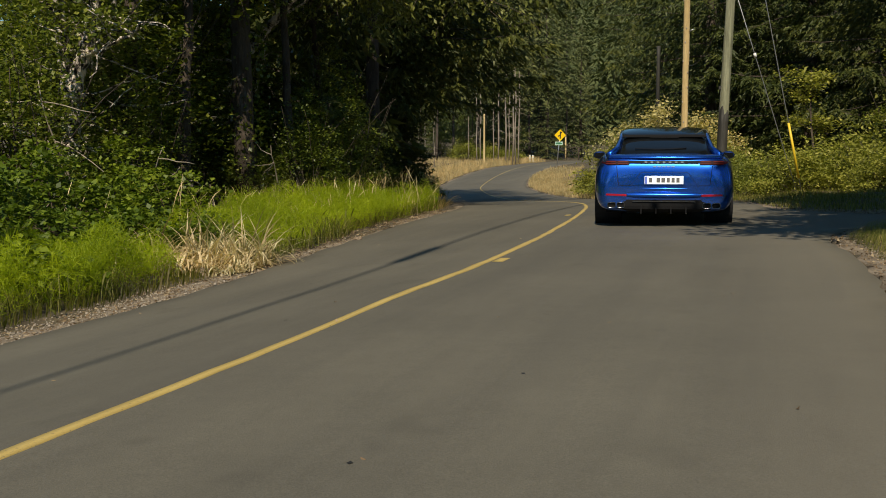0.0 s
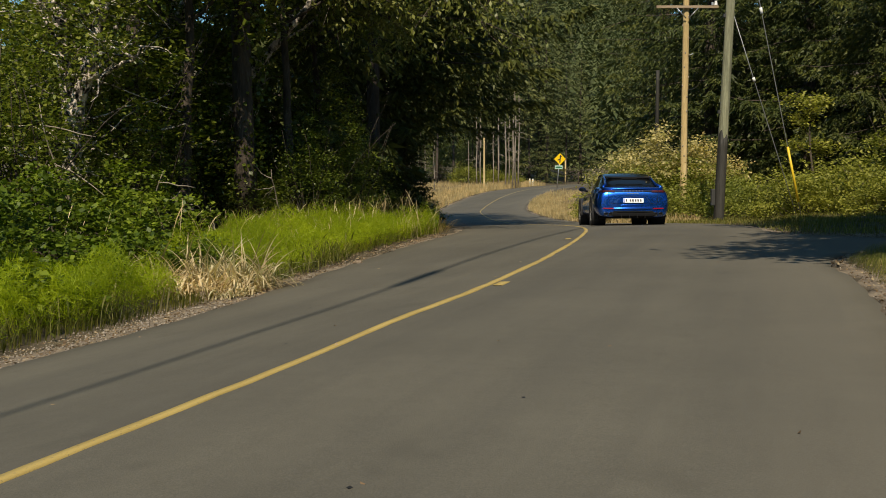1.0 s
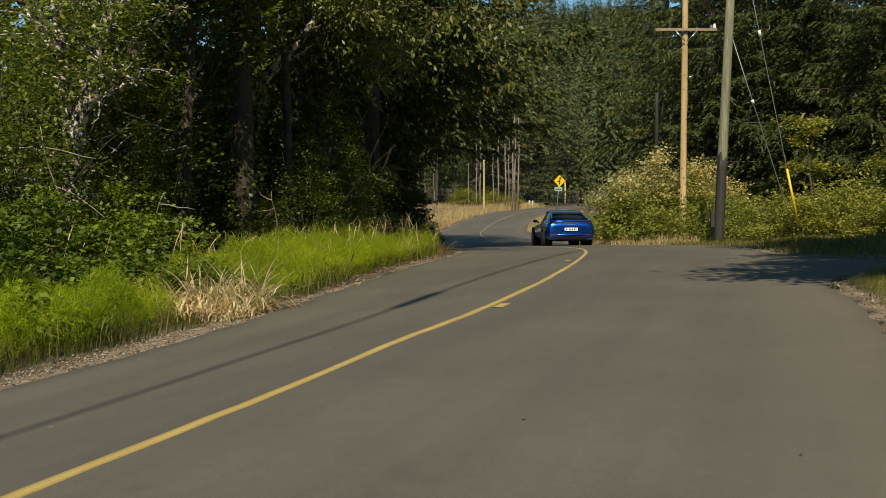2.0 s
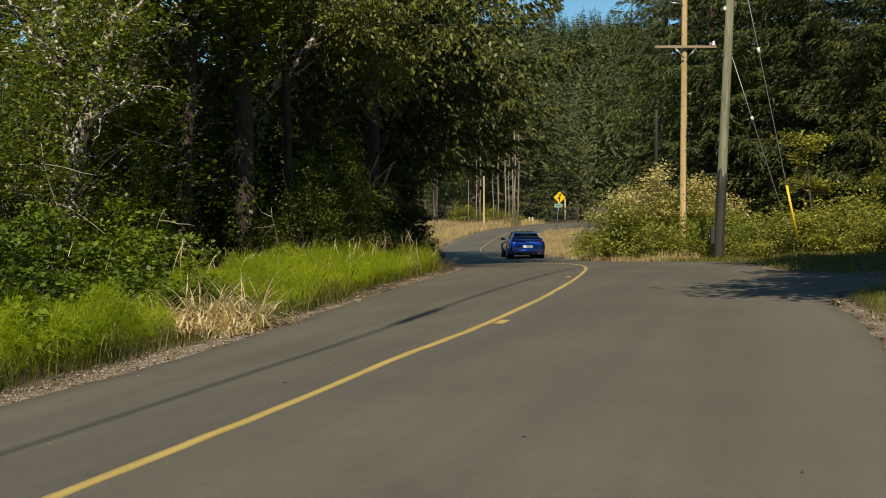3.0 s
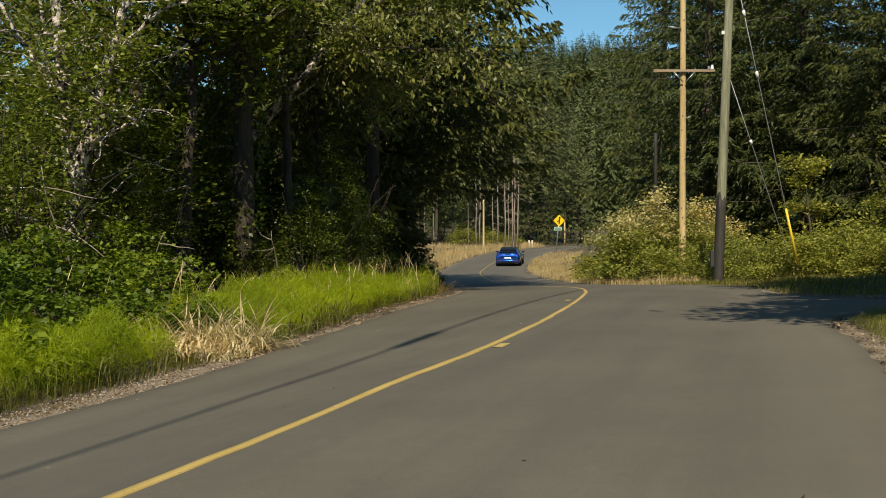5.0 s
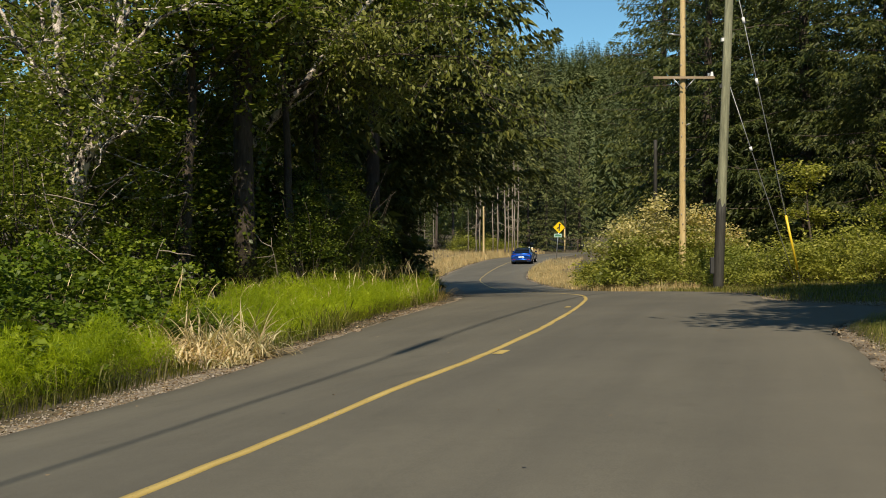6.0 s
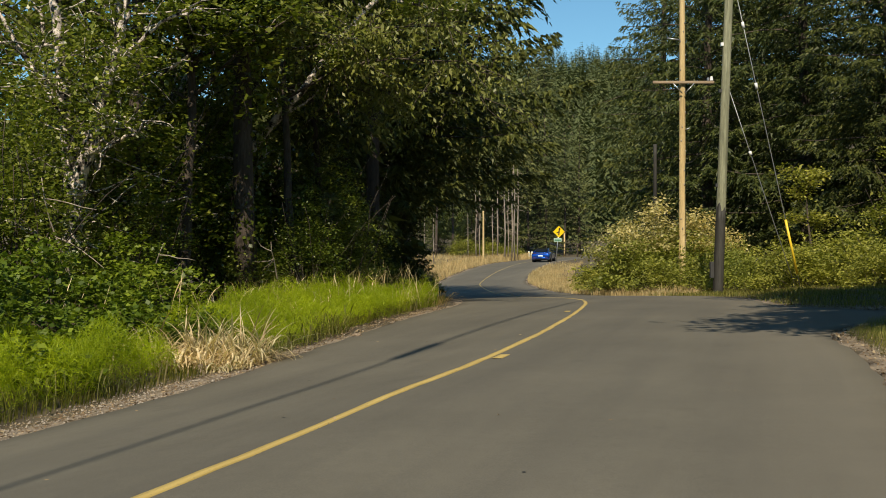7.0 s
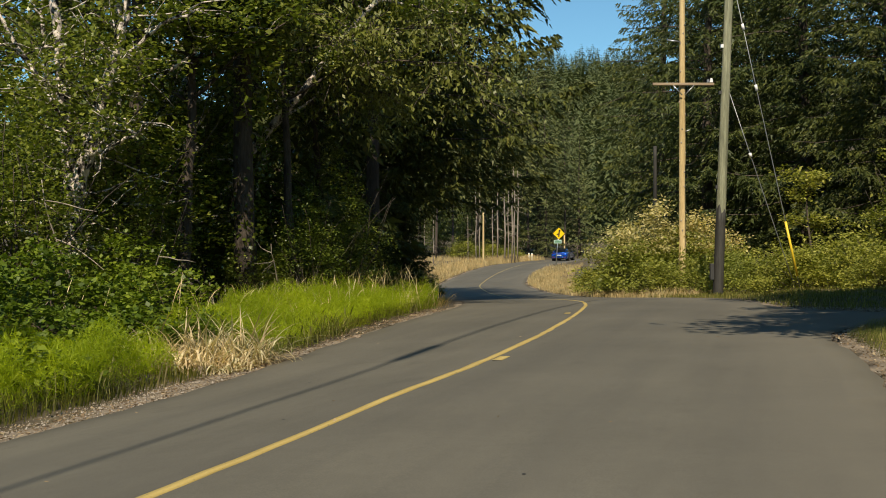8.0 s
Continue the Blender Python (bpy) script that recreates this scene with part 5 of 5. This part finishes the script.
def pebbles(seed, XY, size):
    """Loose gravel: small rough lumps lying on the shoulder."""
    rng = np.random.default_rng(seed)
    n = len(XY)
    O = np.array([(1, 0, 0), (0, 1, 0), (-1, 0, 0), (0, -1, 0), (0, 0, 0.7), (0, 0, -0.5)], float)
    T = np.array([(0, 1, 4), (1, 2, 4), (2, 3, 4), (3, 0, 4), (1, 0, 5), (2, 1, 5), (3, 2, 5), (0, 3, 5)])
    r = size * rng.lognormal(0, 0.45, n)
    C = np.stack([XY[:, 0], XY[:, 1], land(XY[:, 0], XY[:, 1]) + 0.008 + 0.3 * r], -1)
    a = rng.uniform(0, 2 * math.pi, n)
    P = O[None] * rng.uniform(0.6, 1.3, (n, 6, 1)) * r[:, None, None]
    P = np.stack([P[..., 0] * np.cos(a)[:, None] - P[..., 1] * np.sin(a)[:, None], P[..., 0] * np.sin(a)[:, None] + P[..., 1] * np.cos(a)[:, None], P[..., 2]], -1)
    V = (C[:, None] + P).reshape(-1, 3)
    F = (np.arange(n)[:, None, None] * 6 + T[None]).reshape(-1, 3)
    tagged(mesh_part("loose_gravel", V, F, PEBBLE), "loose pale gravel stones on the shoulder", "gravel", kind="stuff")


PEBBLE = surface("pale_gravel_stone", (0.20, 0.165, 0.125), (0.48, 0.42, 0.34), 0.9, 14.0, 90.0, 0.3)
pebbles(91, np.concatenate([beside(92, 1800, 4.5, 10.0, -0.75, -0.005), beside(93, 450, 10.0, 20.0, -0.3, -0.005), beside(94, 450, 6.5, 19.5, 0.005, 0.6), beside(95, 120, 15.8, 18.6, 0.05, 1.8)]), 0.007)

# ---- right verge ----
bush = shrub("blossom_bush", 71, "large roadside bush with faded tan blossom on top", LEAF_BUSH, 4.6, 4.0, 3.6, 330, 34, 0.135, top=LEAF_TAN, fill=0.24, hang=0.6)
copies(bush, [(9.0, 43.5, 0, 1.12), (10.9, 44.5, 130, 0.98), (8.2, 47.0, 70, 0.95)], "blossom bushes", 0.4)
bush = shrub("roadside_bush", 75, "rounded green roadside bush", LEAF_BUSH, 3.4, 3.0, 2.0, 220, 25, 0.10, fill=0.19)
copies(bush, [(8.6, 38.5, 0, 1.0), (10.5, 38.0, 90, 1.1), (12.2, 36.5, 200, 1.1), (9.7, 34.0, 300, 0.85), (11.6, 33.0, 30, 1.0), (13.2, 32.0, 140, 1.15), (14.0, 35.0, 250, 1.3), (12.6, 30.0, 60, 0.8), (8.0, 52.0, 40, 0.85), (8.8, 58.0, 20, 0.85), (9.6, 62.0, 200, 0.9), (11.6, 72.0, 100, 0.9), (14.2, 82.0, 0, 0.9), (-3.9, 88.0, 50, 0.9), (-5.6, 84.0, 150, 0.9), (2.4, 115.0, 90, 1.4), (5.6, 123.0, 90, 1.2), (8.2, 127.0, 10, 1.0), (15.5, 30.0, 10, 1.2), (15.0, 27.0, 80, 1.0)], "roadside bushes", 0.3)
place(broadleaf("young_alder", 78, "young grey-green alder among the bushes", LEAF_BUSH, BARK_DARK, H=4.6, trunk_r=0.06, reach=1.5, limbs=10, subs=6, per=50, leaf=0.13, low=0.15), 13.4, 37.5)
place(broadleaf("young_alder", 79, "young grey-green alder among the bushes", LEAF_BUSH, BARK_DARK, H=4.4, trunk_r=0.06, reach=1.5, limbs=10, subs=6, per=50, leaf=0.13, low=0.15), 15.2, 34.0)
blades("dry_grass", 81, np.concatenate([beside(81, 11000, 33, 90, 0.15, 2.6), beside(88, 3000, 36, 48, 0.5, 3.4), beside(82, 7000, 60, 100, 0.25, 3.6)]), 0.42, 0.012, GRASS_DRY, "dry tan grass on the verge", 0.5)
blades("dry_grass", 83, np.concatenate([beside(83, 14000, 62, 128, -3.0, -0.25), beside(86, 9000, 76, 128, -8.0, -1.5)]), 0.66, 0.016, GRASS_DRY, "dry tan grass bank along the far bend", 0.5)
blades("verge_grass", 84, np.concatenate([beside(84, 9000, 9, 40, 0.5, 5.5), beside(85, 10000, 18, 36, 0.12, 5.0)]), 0.17, 0.009, GRASS_GREEN, "green and straw verge grass beside the gravel", 1.0)
blades("verge_grass", 87, beside(87, 10000, 7.0, 14.5, 0.16, 2.4), 0.15, 0.006, GRASS_GREEN, "short patchy green grass beside the gravel shoulder", 1.1)

shade = broadleaf("maple", 86, "spreading maple with a high crown, set to shade verge and wood", LEAF_ALDER, BARK_DARK, H=9.5, trunk_r=0.17, reach=4.6, limbs=20, subs=10, per=40, leaf=0.18, low=0.5, bias=(-0.55, 0.0, 0.0))
# left copies are added mainly to shade the wood, crowns mostly out of view
copies(shade, [(5.6, 7.3, 0, 1.0), (6.5, 9.6, 25, 1.0), (8.6, 10.4, 320, 1.1), (9.6, 15.0, 0, 1.05), (7.6, 12.6, 40, 1.1), (8.7, 16.8, 15, 1.15), (12.2, 17.5, 20, 1.2), (-5.6, 18.3, 200, 1.0), (-4.9, 19.4, 190, 0.8), (-5.4, 26.5, 170, 1.5)], "maples shading the verges")

# tall firs behind
fir = conifer("fir", 91, "tall dark green fir in the wood", H=27, R=5.2, base=1.5, whorls=50, per=8, step=0.22, trunk_r=0.34, size=0.30, slim=0.36, droop=0.34, power=0.6, hang=0.9, uneven=0.45)
# the last two are added out of view to shade the firs beyond them
copies(fir, [(14.0, 55.0, 0, 1.0), (18.0, 52.0, 70, 1.05), (22.5, 50.0, 140, 1.1), (16.8, 61.0, 210, 1.1), (19.0, 44.5, 100, 0.9), (23.0, 42.0, 170, 0.95), (14.6, 69.0, 10, 1.05), (21.0, 61.0, 130, 1.0), (20.0, 73.0, 280, 1.05), (20.6, 28.5, 60, 1.35), (24.0, 33.0, 20, 1.0)], "tall firs on the wooded side")
# unseen firs added round the camera to darken the car's reflections
behind = conifer("fir", 92, "tall dark green fir out of view round the camera", H=24, R=5.0, base=1.0, whorls=26, per=6, step=0.8, trunk_r=0.34, size=1.0, slim=0.6, droop=0.36, power=0.7)
copies(behind, [(-18.0, -4.0, 0, 1.0), (-20.0, 5.0, 90, 1.0), (-19.0, -14.0, 50, 1.0), (-28.0, -30.0, 200, 1.0), (-20.0, -46.0, 20, 1.0), (-11.0, -52.0, 120, 1.0), (-2.0, -54.0, 220, 1.05), (7.0, -50.0, 300, 1.0), (14.0, -42.0, 10, 1.0), (18.0, -28.0, 70, 1.0), (17.0, -14.0, 160, 1.0), (18.0, -2.0, 250, 1.0), (20.0, 8.0, 340, 1.0), (19.5, 18.0, 110, 0.9)], "firs behind the verges")
fir2 = conifer("fir", 95, "fir behind the bend, needles painted paler as if sunlit", needle=NEEDLE_FAR_LIT, H=24, R=4.6, base=1.0, whorls=36, per=6, step=0.42, trunk_r=0.3, size=0.5, slim=0.42, hang=0.6, droop=0.36, power=0.8)
_rng = np.random.default_rng(5)
spots = [(x + _rng.uniform(-2, 2) * (0.3 if sc else 1), y + _rng.uniform(-5, 5) * (0.3 if sc else 1), _rng.uniform(0, 360), _rng.uniform(0.75, 1.25) * (sc[0] if sc else 1)) for x, y, *sc in
         ((2, 138), (-4, 132), (10, 140), (14, 146), (20, 150), (26, 140), (32, 132), (24, 120), (30, 112), (-8, 120), (36, 120), (6, 150), (18, 160), (32, 92), (26, 84), (33, 80), (-9, 100), (-10, 80), (9, 133, .5), (13, 137, .6), (6, 130, .45), (3.5, 126, .4), (0, 122, .4), (-3, 116, .4))]
copies(fir2, spots, "firs round the bend")

# bare trunks beyond the bend
rng_t = np.random.default_rng(17)
snag = tagged(new("bare_trunk"), "thin bare grey trunk at the wood's edge", "tree", "bare trunks")
V, Q, C = tube([(0, 0, -0.2), (0.1, 0, 3), (0.05, 0.1, 6.5), (0.15, 0, 10)], [0.085, 0.075, 0.06, 0.025], 8)
mesh_part("trunk", V, [Q, C], BARK_SNAG, snag, smooth=True)
pieces = []
for k in range(12):
    a, h = rng_t.uniform(0, 6.28), rng_t.uniform(3, 9.5)
    pieces.append(tube([(0.1, 0, h), (0.1 + math.cos(a) * 0.5, math.sin(a) * 0.5, h - 0.1), (0.1 + math.cos(a) * 1.0, math.sin(a), h - 0.35)], [0.025, 0.018, 0.008], 4))
V, F = joined(pieces)
tagged(mesh_part("dead_limbs", V, F, BARK_SNAG, snag), kind="stuff")
copies(snag, [(-2.21, 95, 120, 0.42), (-1.71, 99, 155, 0.45), (-0.89, 97, 52, 0.5), (3.57, 112, 202, 0.75), (3.97, 113, 245, 0.85), (5.47, 115, 79, 0.7), (6.78, 115, 46, 1.05), (7.27, 117, 34, 0.8), (7.62, 116, 10, 1.0), (8.03, 117, 205, 1.1), (8.39, 118, 281, 1.05), (2.72, 112, 148, 0.5), (6.07, 117, 30, 0.9)], "bare trunks")
build_pole(4.25, 110.0, 5.3, 0.11, 0.085, POLE_WOOD, "short yellow-brown wooden pole beyond the bend")
high = conifer("fir", 97, "tall fir with a bare lower trunk and limbs painted as if sunlit", needle=NEEDLE_FAR_LIT, H=26, R=4.2, base=8.0, whorls=30, per=6, step=0.45, trunk_r=0.16, size=0.55, slim=0.5, droop=0.45, power=0.7)
copies(high, [(4.0, 122, 184, 0.88), (6.6, 128, 88, 1.05), (8.7, 133, 134, 0.86), (11.4, 140, 13, 1.05), (13.5, 138, 133, 1.04), (1.0, 118, 99, 0.85), (-0.8, 112, 148, 0.99), (17.0, 146, 190, 0.83), (5.8, 140, 310, 0.90)], "firs with bare trunks")


def far_wood():
    """Firs all over the hill, too many to count."""
    rng = np.random.default_rng(77)
    spread, d = rng.uniform(-0.05, 0.21, 1100), 190 + 470 * rng.uniform(0, 1, 1100) ** 0.95
    x = spread * d
    H = rng.uniform(14, 27, len(d))
    z = land(x, d) - 0.5
    K, A = 25, 8
    f = (np.arange(K) + 0.3) / K
    n = len(d)
    ang = rng.uniform(0, 2 * math.pi, (n, K, A))
    r = (H * 0.19)[:, None, None] * (1 - f)[None, :, None] ** 0.6 * rng.uniform(0.5, 1.3, (n, K, A)) + 0.2
    h0 = H[:, None, None] * (0.05 + 0.95 * f)[None, :, None] + 0 * ang
    w = 0.24
    drop = r * rng.uniform(0.25, 0.7, (n, K, A))
    def pt(a, rr, hh):
        return np.stack([x[:, None, None] + np.cos(a) * rr, d[:, None, None] + np.sin(a) * rr, z[:, None, None] + hh], -1)
    V = np.stack([pt(ang - w, r * 0.45, h0 + 0.012 * H[:, None, None]), pt(ang + w, r * 0.6, h0), pt(ang, r * 1.05, h0 - drop * 0.55)], 3).reshape(-1, 3)
    F = np.arange(len(V)).reshape(-1, 3)
    ob = mesh_part("far_wood", V, F, NEEDLE_FAR_LIT)
    tagged(ob, "dense fir wood covering the far hill", "forest", kind="stuff")


far_wood()


# ---- what moves ----
# where the tail of the car is: seconds, metres ahead
tail_at = spline([0, 0.3, 0.6, 0.9, 1.2, 1.5, 2.2, 2.8, 3.3, 4.0, 4.7, 5.8, 6.5, 7.2, 7.6, 8.0], [14.3, 18.1, 22.0, 25.7, 29.6, 33.6, 43.0, 51.0, 57.6, 66.6, 75.6, 89.8, 98.8, 107.5, 112.6, 117.8])
# the car's track: ahead, across
track_x = spline([5, 10, 14.6, 18.3, 22, 25.5, 29.8, 34.3, 42, 51, 58.5, 66.5, 76, 90, 99, 107, 112.5, 118, 124, 132],
                 [0.5, 1.85, 3.05, 3.82, 4.42, 4.78, 4.98, 5.05, 4.85, 4.42, 4.15, 4.0, 4.55, 6.5, 8.2, 10.3, 11.65, 13.15, 15.1, 18.4])


def car_pose(t):
    y0 = float(tail_at(t)) + 1.09
    y1 = y0 + 2.9
    for _ in range(4):
        x0, x1 = float(track_x(y0)), float(track_x(y1))
        y1 = y0 + math.sqrt(max(0.1, 2.95**2 - (x1 - x0) ** 2))
    z0, z1 = float(land(x0, y0)) + 0.014, float(land(x1, y1)) + 0.014
    turn = math.degrees(math.atan2(-(x1 - x0), y1 - y0))
    return pose(x0, y0, z0, math.degrees(math.atan2(z1 - z0, 2.95)), 0, turn)


def motions():
    times = [k / 30 for k in range(241)]
    walk(car, [(t, car_pose(t)) for t in times[::3]])
    turned, rolled = [], 0.0
    last = car_pose(0).translation
    for t in times:
        here = car_pose(t).translation
        rolled += (here - last).length / 0.355
        last = here
        turned.append((t, rolled))
    for w in wheels:
        x, y, z = w.location
        walk(w, [(t, pose(x, y, z, -math.degrees(a), 0, 0)) for t, a in turned])


motions()
